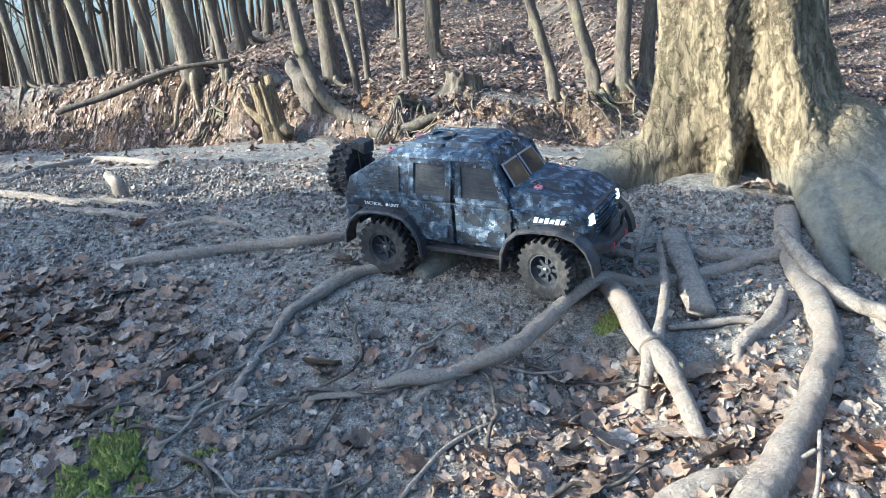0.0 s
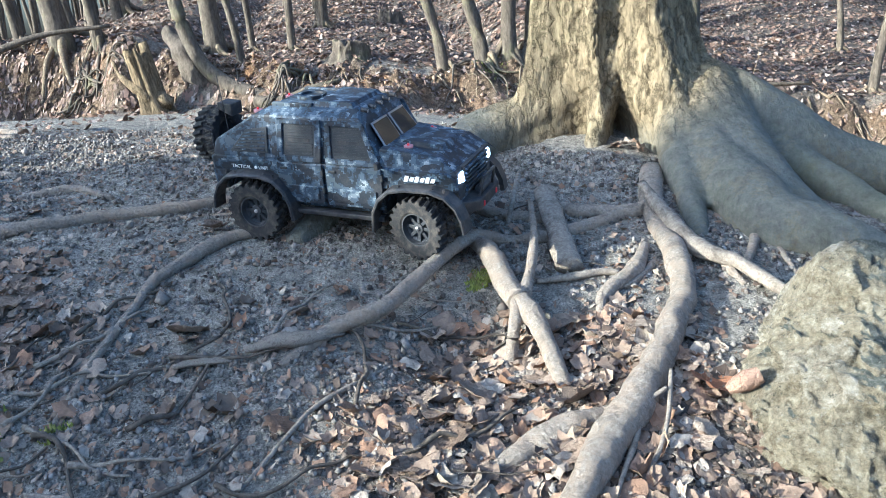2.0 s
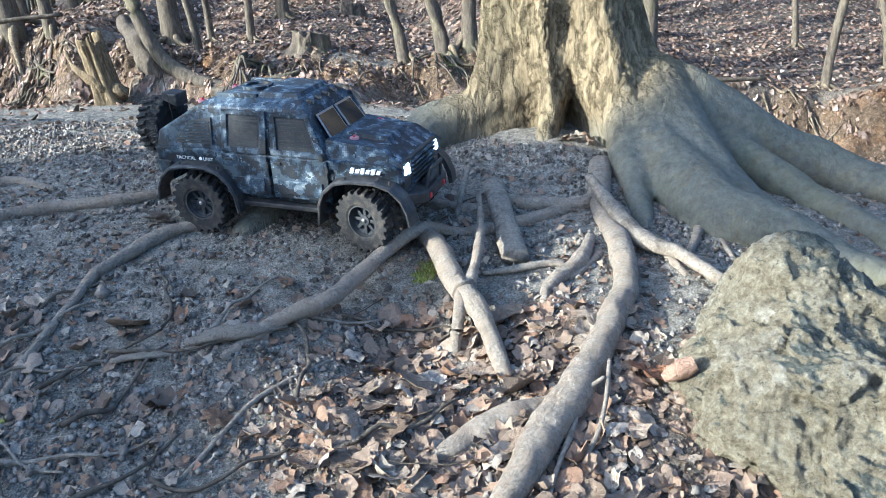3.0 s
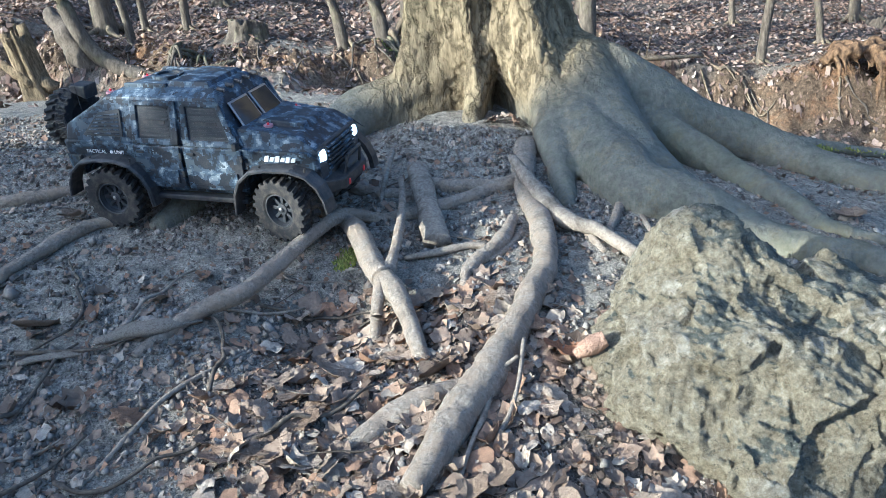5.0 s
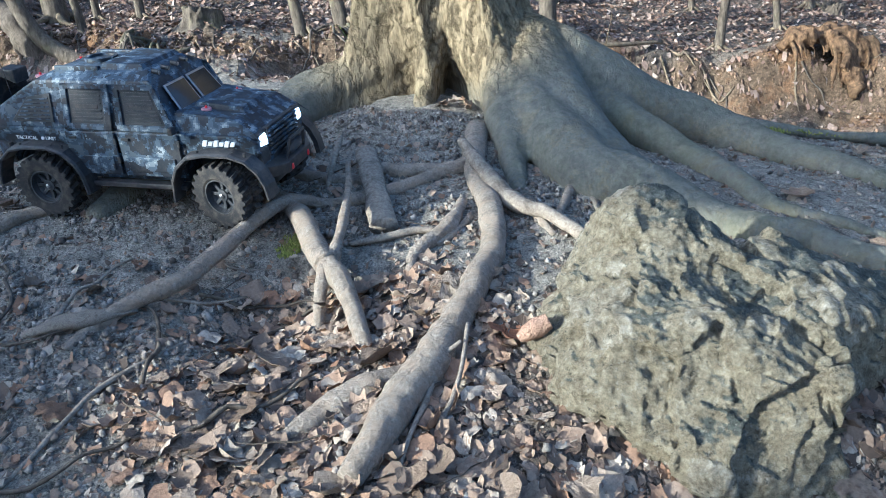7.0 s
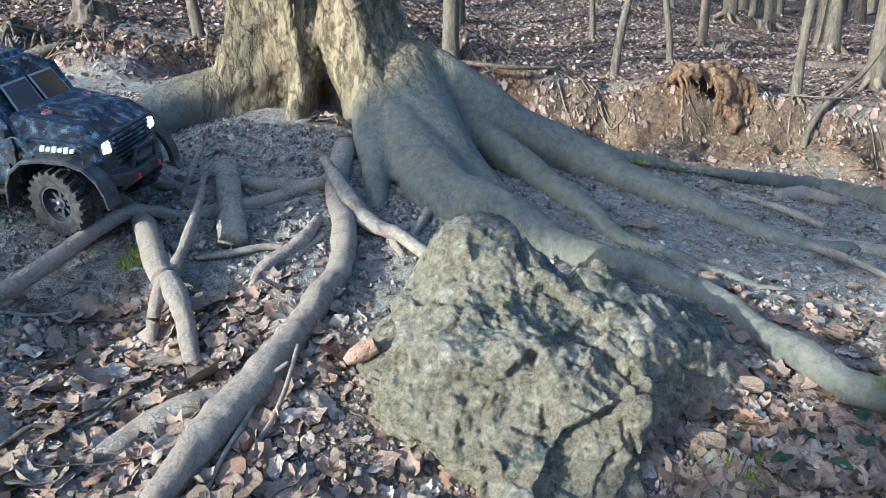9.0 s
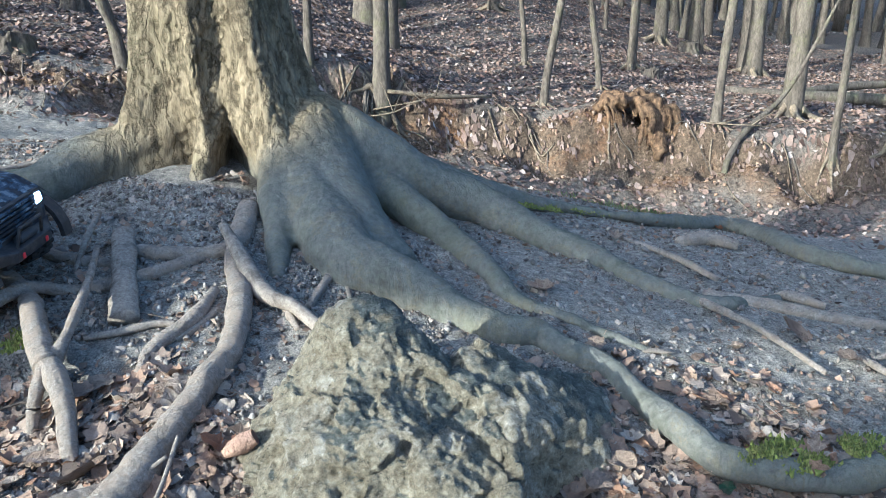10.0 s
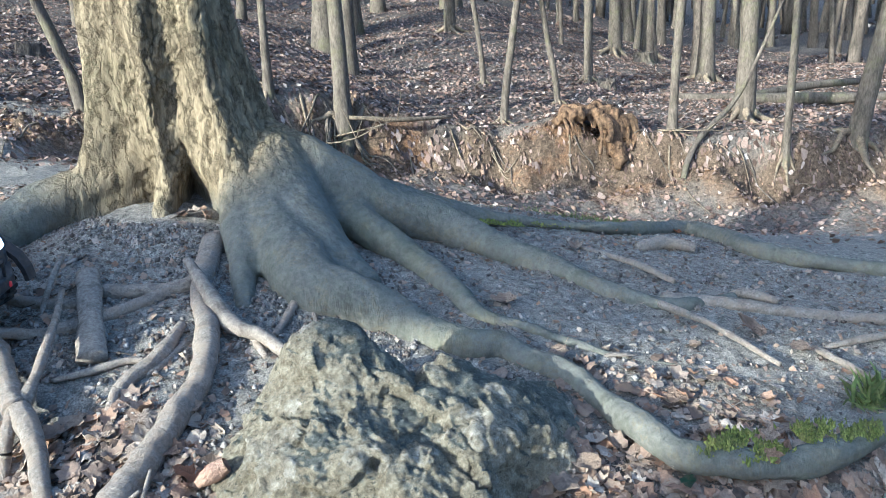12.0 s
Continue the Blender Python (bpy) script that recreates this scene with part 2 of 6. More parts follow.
def bark_material(name, dark, light, moss=0.3, green=(0.10, 0.115, 0.03), scale=1.0, stretch=0.35, depth=0.006, smooth_foot=None, blotch=0.7, tan=None):
    m, n, l, b = material(name, 0.88, 0.2)
    v = coords(n, l)
    mp = n.new("ShaderNodeMapping")
    mp.inputs["Scale"].default_value = (1, 1, stretch)
    l.new(v, mp.inputs["Vector"])
    fine = noise_tex(n, l, mp.outputs[0], 75 * scale, 8, 0.75)
    mid = noise_tex(n, l, mp.outputs[0], 16 * scale, 7, 0.7, 0.5)
    c = mix(n, l, ramp(n, l, fine, [(0.34, (0, 0, 0)), (0.66, (1, 1, 1))]), dark, light)
    if tan:
        worn = noise_tex(n, l, v, 13 * scale, 8, 0.75, 0.6)
        c = mix(n, l, ramp(n, l, worn, [(0.47, (0, 0, 0)), (0.56, (0.85, 0.85, 0.85))]), c, mix(n, l, fine, tuple(k * 0.55 for k in tan), tan))
    c = mix(n, l, ramp(n, l, mid, [(0.36, (blotch, blotch, blotch)), (0.5, (0, 0, 0))]), c, tuple(k * 0.6 for k in dark))
    height = maths(n, l, "ADD", fine, mid)
    if smooth_foot:
        # flaking plates: dark cracks round tall cells
        warp = mix(n, l, 0.09, mp.outputs[0], noise_tex(n, l, v, 14, 6, 0.7).node.outputs["Color"], "ADD")
        cells = n.new("ShaderNodeTexVoronoi")
        cells.feature = "DISTANCE_TO_EDGE"
        cells.inputs["Scale"].default_value = 30
        l.new(warp, cells.inputs["Vector"])
        c = mix(n, l, ramp(n, l, cells.outputs["Distance"], [(0.0, (0.6, 0.6, 0.6)), (0.02, (0.35, 0.35, 0.35)), (0.055, (0, 0, 0))]), c, tuple(k * 0.5 for k in dark))
        height = maths(n, l, "ADD", height, maths(n, l, "MULTIPLY", attribute(n, "rough_bark"), ramp(n, l, cells.outputs["Distance"], [(0.0, (0, 0, 0)), (0.12, (1, 1, 1))])))
        speck = noise_tex(n, l, v, 60, 10, 0.78)
        stain = noise_tex(n, l, v, 13, 9, 0.8, 0.4)
        g = smooth_foot
        plain = ramp(n, l, stain, [(0.30, (g[0] * 0.68, g[1] * 0.7, g[2] * 0.6)), (0.44, (g[0] * 0.9, g[1] * 0.91, g[2] * 0.86)), (0.52, g), (0.58, (g[0] * 1.02, g[1] * 0.95, g[2] * 0.8)), (0.70, (g[0] * 1.25, g[1] * 1.24, g[2] * 1.2))])
        plain = mix(n, l, 1.0, plain, ramp(n, l, speck, [(0.34, (0.68, 0.68, 0.67)), (0.66, (1.27, 1.26, 1.24))]), "MULTIPLY")
        c = mix(n, l, attribute(n, "rough_bark"), plain, c)
    patch = noise_tex(n, l, v, 4.5 * scale, 6, 0.75)
    c = mix(n, l, ramp(n, l, patch, [(0.56 - 0.12 * moss, (0, 0, 0)), (0.72 - 0.1 * moss, (moss, moss, moss))]), c, green)
    l.new(c, b.inputs["Base Color"])
    bump(n, l, b, height, 0.8, depth)
    return m


def leaf_material(name, stops, per_object=True):
    m, n, l, b = material(name, 0.7, 0.25)
    if per_object:
        rnd = n.new("ShaderNodeObjectInfo").outputs["Random"]
    else:
        rnd = n.new("ShaderNodeNewGeometry").outputs["Random Per Island"]
    c = ramp(n, l, rnd, stops)
    v = coords(n, l)
    # one leaf is about one unit across in its own space when it is an object of its own
    k = 0.06 if per_object else 1.0
    spots = noise_tex(n, l, v, 190 * k, 7, 0.75)
    stains = noise_tex(n, l, v, 55 * k, 5, 0.7)
    c = mix(n, l, ramp(n, l, spots, [(0.42, (0, 0, 0)), (0.72, (0.7, 0.7, 0.7))]), c, mix(n, l, 0.65, c, (0.07, 0.045, 0.03)))
    c = mix(n, l, ramp(n, l, stains, [(0.45, (0, 0, 0)), (0.7, (0.55, 0.55, 0.55))]), c, (0.15, 0.095, 0.06))
    l.new(c, b.inputs["Base Color"])
    bump(n, l, b, maths(n, l, "ADD", spots, stains), 0.7, 0.004 if not per_object else 0.06)
    return m


LEAF_TONES = [(0.0, (0.26, 0.185, 0.125)), (0.25, (0.36, 0.27, 0.19)), (0.50, (0.42, 0.335, 0.25)), (0.66, (0.32, 0.19, 0.11)), (0.76, (0.43, 0.355, 0.275)), (0.88, (0.47, 0.395, 0.31)), (1.0, (0.42, 0.17, 0.065))]
LITTER_TONES = [(0.0, (0.05, 0.037, 0.028)), (0.16, (0.20, 0.15, 0.108)), (0.45, (0.34, 0.25, 0.175)), (0.65, (0.27, 0.155, 0.088)), (0.84, (0.38, 0.315, 0.24)), (1.0, (0.45, 0.385, 0.305))]
HILL_TONES = [(0.0, (0.07, 0.044, 0.03)), (0.3, (0.18, 0.122, 0.09)), (0.6, (0.33, 0.25, 0.195)), (0.8, (0.24, 0.145, 0.10)), (1.0, (0.50, 0.43, 0.36))]
SOIL = soil_material()
BARK_BIG = bark_material("old_bark", (0.12, 0.092, 0.053), (0.345, 0.275, 0.162), 0.30, (0.15, 0.145, 0.065), 1.0, 0.25, 0.010, (0.165, 0.160, 0.136), 0.35)
BARK_ROOT = bark_material("root_bark", (0.21, 0.172, 0.134), (0.48, 0.415, 0.335), 0.25, (0.15, 0.135, 0.08), 2.6, 1.0, 0.014, None, 0.45, (0.47, 0.375, 0.28))
BARK_DRY = bark_material("dry_wood", (0.15, 0.12, 0.09), (0.34, 0.295, 0.235), 0.0, (0.2, 0.2, 0.1), 2.0, 1.0, 0.003)
BARK_FOREST = bark_material("forest_bark", (0.06, 0.048, 0.036), (0.17, 0.142, 0.107), 0.45, (0.15, 0.15, 0.06), 1.0, 0.3, 0.008)
BARK_DARK = bark_material("dark_bark", (0.06, 0.048, 0.037), (0.16, 0.132, 0.10), 0.2, (0.10, 0.10, 0.05), 1.0, 0.3, 0.006)
PALE_ROT = bark_material("pale_rotten_wood", (0.07, 0.053, 0.03), (0.30, 0.225, 0.13), 0.1, (0.13, 0.12, 0.05), 1.6, 0.25, 0.012)
ROT = bark_material("rotten_wood", (0.04, 0.024, 0.013), (0.24, 0.15, 0.078), 0.15, (0.12, 0.13, 0.04), 0.55, 0.5, 0.006)
LEAF = leaf_material("dry_leaf_skin", LEAF_TONES)
LITTER = leaf_material("litter_skin", LITTER_TONES, False)
HILL_LITTER = leaf_material("hill_litter_skin", HILL_TONES, False)
GREEN_LEAF = leaf_material("ivy_skin", [(0, (0.03, 0.075, 0.035)), (1, (0.06, 0.13, 0.05))])
MOSS = leaf_material("moss_skin", [(0, (0.112, 0.136, 0.021)), (0.6, (0.256, 0.288, 0.042)), (1, (0.4, 0.4, 0.084))], False)
GRASS = leaf_material("grass_skin", [(0, (0.08, 0.13, 0.03)), (1, (0.22, 0.27, 0.07))], False)
CLOD = leaf_material("clod_skin", [(0, (0.12, 0.08, 0.05)), (0.6, (0.27, 0.19, 0.13)), (1, (0.38, 0.24, 0.14))], False)
CRUMB = leaf_material("soil_crumb_skin", [(0, (0.07, 0.06, 0.05)), (0.6, (0.24, 0.217, 0.185)), (1, (0.38, 0.352, 0.31))], False)
PEBBLE = leaf_material("pebble_skin", [(0, (0.16, 0.14, 0.12)), (0.7, (0.29, 0.267, 0.232)), (1, (0.42, 0.392, 0.35))], False)
ROLLED = leaf_material("rolled_leaf_skin", [(0, (0.40, 0.25, 0.165)), (1, (0.42, 0.27, 0.18))])


def rock_material():
    m, n, l, b = material("lichen_shade_rock", 0.9, 0.25)
    v = coords(n, l)
    big = noise_tex(n, l, v, 9, 8, 0.72, 0.6)
    fine = noise_tex(n, l, v, 120, 8, 0.8)
    mid = noise_tex(n, l, v, 52, 9, 0.82, 0.0)
    up = n.new("ShaderNodeSeparateXYZ")
    l.new(n.new("ShaderNodeNewGeometry").outputs["Normal"], up.inputs[0])
    c = ramp(n, l, mid, [(0.30, (0.10, 0.08, 0.05)), (0.44, (0.29, 0.245, 0.162)), (0.56, (0.44, 0.385, 0.27)), (0.70, (0.64, 0.58, 0.455))])
    lichen = ramp(n, l, mid, [(0.30, (0.042, 0.048, 0.042)), (0.45, (0.112, 0.122, 0.107)), (0.58, (0.178, 0.19, 0.168)), (0.72, (0.31, 0.318, 0.285))])
    # lichen, and shade painted on top and right faces; left ones stay sunlit cream
    cover = maths(n, l, "ADD", maths(n, l, "MULTIPLY", up.outputs[2], 0.35), maths(n, l, "ADD", big, -0.235))
    cover = maths(n, l, "ADD", cover, maths(n, l, "MULTIPLY", up.outputs[0], 0.22))
    cover = maths(n, l, "ADD", cover, maths(n, l, "MULTIPLY", attribute(n, "ledge"), -0.18))
    c = mix(n, l, ramp(n, l, cover, [(0.50, (0, 0, 0)), (0.60, (0.9, 0.9, 0.9))]), c, lichen)
    quartz = ramp(n, l, mid, [(0.36, (0.18, 0.155, 0.11)), (0.50, (0.52, 0.47, 0.38)), (0.64, (0.78, 0.75, 0.68))])
    c = mix(n, l, ramp(n, l, maths(n, l, "ADD", attribute(n, "ledge"), maths(n, l, "MULTIPLY", mid, 0.8)), [(0.95, (0, 0, 0)), (1.15, (0.35, 0.35, 0.35))]), c, quartz)
    c = mix(n, l, 1.0, c, ramp(n, l, fine, [(0.33, (0.5, 0.5, 0.48)), (0.67, (1.3, 1.3, 1.28))]), "MULTIPLY")
    fleck = noise_tex(n, l, v, 170, 4, 0.7)
    pits = noise_tex(n, l, v, 75, 6, 0.75)
    c = mix(n, l, ramp(n, l, fleck, [(0.58, (0, 0, 0)), (0.66, (0.4, 0.4, 0.4))]), c, (0.52, 0.50, 0.43))
    c = mix(n, l, ramp(n, l, pits, [(0.34, (0.8, 0.8, 0.8)), (0.43, (0, 0, 0))]), c, (0.045, 0.045, 0.035))
    l.new(c, b.inputs["Base Color"])
    bump(n, l, b, maths(n, l, "ADD", maths(n, l, "MULTIPLY", fine, 0.6), mid), 1.0, 0.018)
    return m


ROCK = rock_material()


# ---- ground ----
def spread(stops, grow, lo, hi):
    """Steps that stay fine near the camera: rows of (from, to, step)."""
    out = []
    for a, b, step in stops:
        out += list(np.arange(a, b - 1e-6, step))
    out.append(stops[-1][1])
    s = stops[-1][2]
    while out[-1] < hi:
        s *= grow
        out.append(out[-1] + s)
    s, left = stops[0][2], [out[0]]
    while left[-1] > lo:
        s *= grow
        left.append(left[-1] - s)
    return np.array(left[:0:-1] + out)


def build_ground():
    xs = spread(((-4.0, -1.2, 0.035), (-1.2, 2.4, 0.011), (2.4, 5.6, 0.035)), 1.08, -160, 160)
    ys = spread(((0.5, 2.3, 0.011), (2.3, 3.4, 0.03), (3.4, 6.8, 0.026)), 1.06, -120, 200)
    X, Y = np.meshgrid(xs, ys)
    Z = ground_z(X, Y)
    rows, cols = X.shape
    me = bpy.data.meshes.new("ground")
    me.vertices.add(X.size)
    me.vertices.foreach_set("co", np.stack([X, Y, Z], -1).astype(np.float32).ravel())
    idx = np.arange(X.size).reshape(rows, cols)
    q = np.stack([idx[:-1, :-1], idx[:-1, 1:], idx[1:, 1:], idx[1:, :-1]], -1).reshape(-1, 4)
    me.loops.add(q.size)
    me.loops.foreach_set("vertex_index", q.astype(np.int32).ravel())
    me.polygons.add(len(q))
    me.polygons.foreach_set("loop_start", np.arange(0, q.size, 4, dtype=np.int32))
    me.update(calc_edges=True)
    me.shade_smooth()
    for key, val in (("bank", bank_mask(X, Y)), ("litter", litter_mask(X, Y))):
        a = me.attributes.new(key, "FLOAT", "POINT")
        a.data.foreach_set("value", val.astype(np.float32).ravel())
    me.materials.append(SOIL)
    tagged(new("ground", me), "trodden grey woodland soil rising to a leaf-covered slope", "ground", kind="structure")


build_ground()


# ---- the old beech: trunk and roots ----
TREE = (0.80, 2.06)
tree = thing("beech_tree", (*TREE, gz(*TREE)), "old beech with rough lit bark, flared buttresses and bare roots", "tree")


def own(ob, parent):
    """Give ob to parent and keep it where it is."""
    bpy.context.view_layer.update()
    ob.parent = parent
    ob.matrix_parent_inverse = parent.matrix_world.inverted()
    return ob


def build_trunk():
    """The trunk's foot as verts and faces: a turned column with flares and a hollow."""
    zs = np.linspace(-0.15, 1.3, 140)
    th = np.linspace(0, 2 * np.pi, 160, endpoint=False)
    T, H = np.meshgrid(th, zs)
    z0 = gz(*TREE) - 0.05
    hh = np.maximum(H, 0)
    r = 0.166 + 0.03 * np.exp(-hh / 0.22)

    def off(a, sway=0.0):
        return (np.degrees(T) - a - sway * (hh - 0.3) + 180) % 360 - 180

    # angle of each flare, how far it reaches, how wide, how high, and the rib it leaves on the trunk
    flares = ((193, 0.17, 11, 0.21, 0.022), (243, 0.04, 6, 0.10, 0.012), (284, 0.115, 12, 0.20, 0.040), (300, 0.10, 11, 0.24, 0.030), (316, 0.12, 10, 0.18, 0.022), (336, 0.18, 12, 0.22, 0.012), (20, 0.2, 18, 0.2, 0.004), (75, 0.2, 20, 0.2, 0.02), (130, 0.18, 20, 0.14, 0.02), (168, 0.10, 14, 0.12, 0.02))
    for a, reach, w, h, rib in flares:
        r = r + reach * np.exp(-((off(a) / w) ** 2)) * np.exp(-hh / h)
        r = r + rib * np.exp(-((off(a, 6) / (w * 0.9)) ** 2)) * np.exp(-hh / 0.8)
    # the scarred hollow flank beside the left flare, the tall flute and the arched hollow under it
    r = r - 0.075 * np.exp(-((np.abs(off(222)) / 17) ** 4)) * np.exp(-((hh / 0.17) ** 2))
    r = r - 0.040 * np.exp(-((off(262, 14) / 12) ** 2)) * sstep(0.10, 0.2, hh) * (1 - sstep(0.75, 1.1, hh))
    d = off(263)
    r = r - 0.25 * np.exp(-((np.abs(d) / 13.0) ** 3)) * np.exp(-((np.maximum(hh - 0.01, 0) / (0.118 - 0.05 * np.minimum(np.abs(d) / 12, 1.4))) ** 3))
    for a, depth, w, top in ((274, 0.022, 3.0, 0.9), (250, 0.014, 3.0, 0.7), (303, 0.022, 4, 0.6), (229, 0.016, 4, 0.9), (325, 0.03, 5, 0.5), (210, 0.012, 4, 0.8)):
        r = r - depth * np.exp(-((off(a, 16) / w) ** 2)) * sstep(0.16, 0.34, hh) * (1 - sstep(top, top + 0.25, hh))
    X, Y = np.cos(T), np.sin(T)
    cx = TREE[0] + 0.022 - 0.075 * hh - 0.004 * hh**2
    cy = TREE[1] + 0 * hh
    V = np.stack([cx + r * X, cy + r * Y, z0 + H], -1).reshape(-1, 3)
    idx = np.arange(T.size).reshape(T.shape)
    q = np.stack([idx[:-1], np.roll(idx[:-1], -1, 1), np.roll(idx[1:], -1, 1), idx[1:]], -1).reshape(-1, 4)
    return V, [tuple(k) for k in q] + [tuple(idx[0][::-1]), tuple(idx[-1])]


def lay(rows):
    """Rows of x, y, height over the ground, radius, as places."""
    return [(x, y, float(land(x, y) + swell(x, y)) + h, r) for x, y, h, r in rows]


def root(rows, parent=None, name="root", mat=None, seed=1, segs=20, rough=0.15, per=12, label="", flat=1.0, scale=34.0):
    v, f = tube(smooth_path(lay(rows), per), segs, rough, scale, seed, flat)
    ob = child(name, as_mesh(name, v, f, mat or BARK_ROOT), None, label)
    return own(ob, parent) if parent else ob


def branchlets(base, direction, length, r, rng, depth):
    """Pieces of one limb and its twigs."""
    d = Vector(direction).normalized()
    pts, p = [], Vector(base)
    for k in range(5):
        t = k / 4
        pts.append((*p, r * (1 - 0.75 * t)))
        d = (d + Vector((rng.uniform(-0.22, 0.22), rng.uniform(-0.22, 0.22), rng.uniform(-0.05, 0.2)))).normalized()
        p = p + d * length / 4
    out = [tube(pts, 5 if depth else 4, 0.05, 8, 1)]
    if depth:
        for k in range(4):
            q = pts[rng.randint(1, 4)]
            a = rng.uniform(0, 6.28)
            nd = d * 0.6 + Vector((math.cos(a), math.sin(a), rng.uniform(0, 0.7))) * 0.8
            out += branchlets(q[:3], nd, length * rng.uniform(0.4, 0.65), max(q[3] * 0.6, 0.004), rng, depth - 1)
    return out


BUTTRESSES = {
    'left_buttress': [(0.7, 2.05, 0.1, 0.075), (0.57, 2.03, 0.05, 0.068), (0.465, 2.009, 0.03, 0.0729), (0.366, 1.928, 0.02, 0.0648), (0.279, 1.901, 0.02, 0.0586), (0.19, 1.816, 0.01, 0.0563), (0.108, 1.719, -0, 0.0498), (0.047, 1.611, -0, 0.0362), (-0.011, 1.547, -0.005, 0.0198)],
    'front_buttress': [(0.93, 1.88, 0.08, 0.085), (0.93, 1.68, 0.04, 0.082), (0.955, 1.47, 0.02, 0.072), (1.009, 1.385, 0.03, 0.0618), (1.075, 1.307, 0.01, 0.0508), (1.119, 1.24, -0, 0.0407), (1.167, 1.162, 0.006, 0.0307), (1.23, 1.141, 0.006, 0.0276), (1.251, 1.073, 0.005, 0.0267), (1.294, 1.006, 0.005, 0.0271), (1.303, 0.919, 0.005, 0.0257), (1.298, 0.824, 0.03, 0.029), (1.303, 0.749, 0.03, 0.029), (1.343, 0.707, 0.03, 0.029), (1.413, 0.671, 0.03, 0.029), (1.505, 0.643, 0.03, 0.029), (1.7, 0.655, 0.026, 0.022)],
    'front_web': [(0.97, 1.93, 0.12, 0.11), (0.99, 1.76, 0.05, 0.1), (1.02, 1.6, 0, 0.085), (1.07, 1.46, -0.02, 0.055)],
    'middle_buttress': [(0.95, 2, 0.12, 0.08), (1.085, 1.925, 0.08, 0.0686), (1.134, 1.802, 0.05, 0.0589), (1.201, 1.666, 0.03, 0.0467), (1.238, 1.549, 0.01, 0.0367), (1.245, 1.385, 0.009, 0.029), (1.247, 1.26, 0.006, 0.0213), (1.302, 1.194, 0.005, 0.0151), (1.359, 1.115, 0.004, 0.0124), (1.422, 1.018, 0.003, 0.0093), (1.556, 0.94, 0.001, 0.0043)],
    'rear_buttress': [(0.95, 2.02, 0.16, 0.09), (1.114, 1.872, 0.12, 0.08), (1.252, 1.819, 0.07, 0.0737), (1.398, 1.776, 0.04, 0.0598), (1.488, 1.639, 0.02, 0.0445), (1.562, 1.502, 0.007, 0.0369), (1.603, 1.347, 0.006, 0.0281), (1.656, 1.23, 0.004, 0.0206), (1.721, 1.169, 0.004, 0.0179), (1.901, 1.184, 0.003, 0.0162)],
    'far_runner': [(0.95, 2.12, 0.12, 0.088), (1.25, 2.08, 0.073, 0.066), (1.55, 2.02, 0.033, 0.044), (1.874, 1.937, 0.017, 0.014), (2.013, 1.884, 0.018, 0.0201), (2.226, 1.913, 0.021, 0.0275), (2.483, 1.967, 0.022, 0.0317), (2.485, 1.805, 0.022, 0.0322), (2.385, 1.547, 0.021, 0.0288), (2.408, 1.4, 0.02, 0.0255), (2.487, 1.327, 0.02, 0.0252), (2.596, 1.161, 0.019, 0.0224)],
    'peg': [(0.755, 1.985, 0.15, 0.028), (0.728, 1.935, 0.075, 0.024), (0.716, 1.895, 0.03, 0.019), (0.704, 1.865, -0.02, 0.026)],
    'knee': [(0.9, 1.86, 0.1, 0.05), (0.87, 1.74, 0.05, 0.046), (0.85, 1.64, 0.02, 0.04), (0.825, 1.55, 0, 0.03), (0.8, 1.45, -0.01, 0.018)],
}


def relax(me, rounds):
    """Even out a mesh by moving each corner towards its neighbours."""
    n = len(me.vertices)
    co = np.empty(n * 3, np.float32)
    me.vertices.foreach_get("co", co)
    co = co.reshape(-1, 3).astype(float)
    ed = np.empty(len(me.edges) * 2, np.int32)
    me.edges.foreach_get("vertices", ed)
    ed = ed.reshape(-1, 2)
    deg = np.bincount(ed.ravel(), minlength=n)[:, None]
    for k in range(rounds):
        acc = np.zeros_like(co)
        for a, b in ((0, 1), (1, 0)):
            for j in range(3):
                acc[:, j] += np.bincount(ed[:, a], co[ed[:, b], j], n)
        co += 0.6 * (acc / np.maximum(deg, 1) - co)
    me.vertices.foreach_set("co", co.astype(np.float32).ravel())
    me.update()


def bark_relief(co):
    """How far the bark stands out at each place: ribs, plates, cracks and flakes."""
    x, y, z = co.T
    ang = np.arctan2(y - TREE[1], x - TREE[0])
    up = z - float(land(*TREE)) + 0.12
    high = sstep(0.05, 0.28, up) * (1 - sstep(0.26, 0.42, np.hypot(x - TREE[0], y - TREE[1])))
    front = 0.35 + 0.65 * np.exp(-(((np.degrees(ang) + 98) / 42) ** 2))
    warp = 0.035 * fbm(x * 9, y * 9, z * 9, 71, 3)
    rib = fbm((x + warp) * 9, (y + warp) * 9, z * 2.2, 72, 2, 0.5)
    plate = np.abs(fbm((x + warp) * 30, (y - warp) * 30, (z + warp) * 13, 73, 2, 0.5))
    crack = np.exp(-((plate / 0.085) ** 2))
    flake = sstep(0.02, 0.12, fbm((x - warp) * 30, (y + warp) * 30, z * 20, 74, 3, 0.6))
    fine = fbm(x * 70, y * 70, z * 38, 77, 3, 0.7)
    lumps = fbm(x * 7, y * 7, z * 7, 75, 3, 0.5)
    dents = fbm(x * 24, y * 24, z * 24, 76, 3, 0.6)
    cord = fbm((x - warp) * 24, (y + warp) * 24, z * 4.5, 78, 2, 0.5)
    return high * front * (0.012 * rib + 0.006 * cord - 0.0080 * crack + 0.0028 * flake + 0.002 * fine) + (1 - high) * (0.006 * lumps + 0.0018 * dents + 0.0008 * fine)


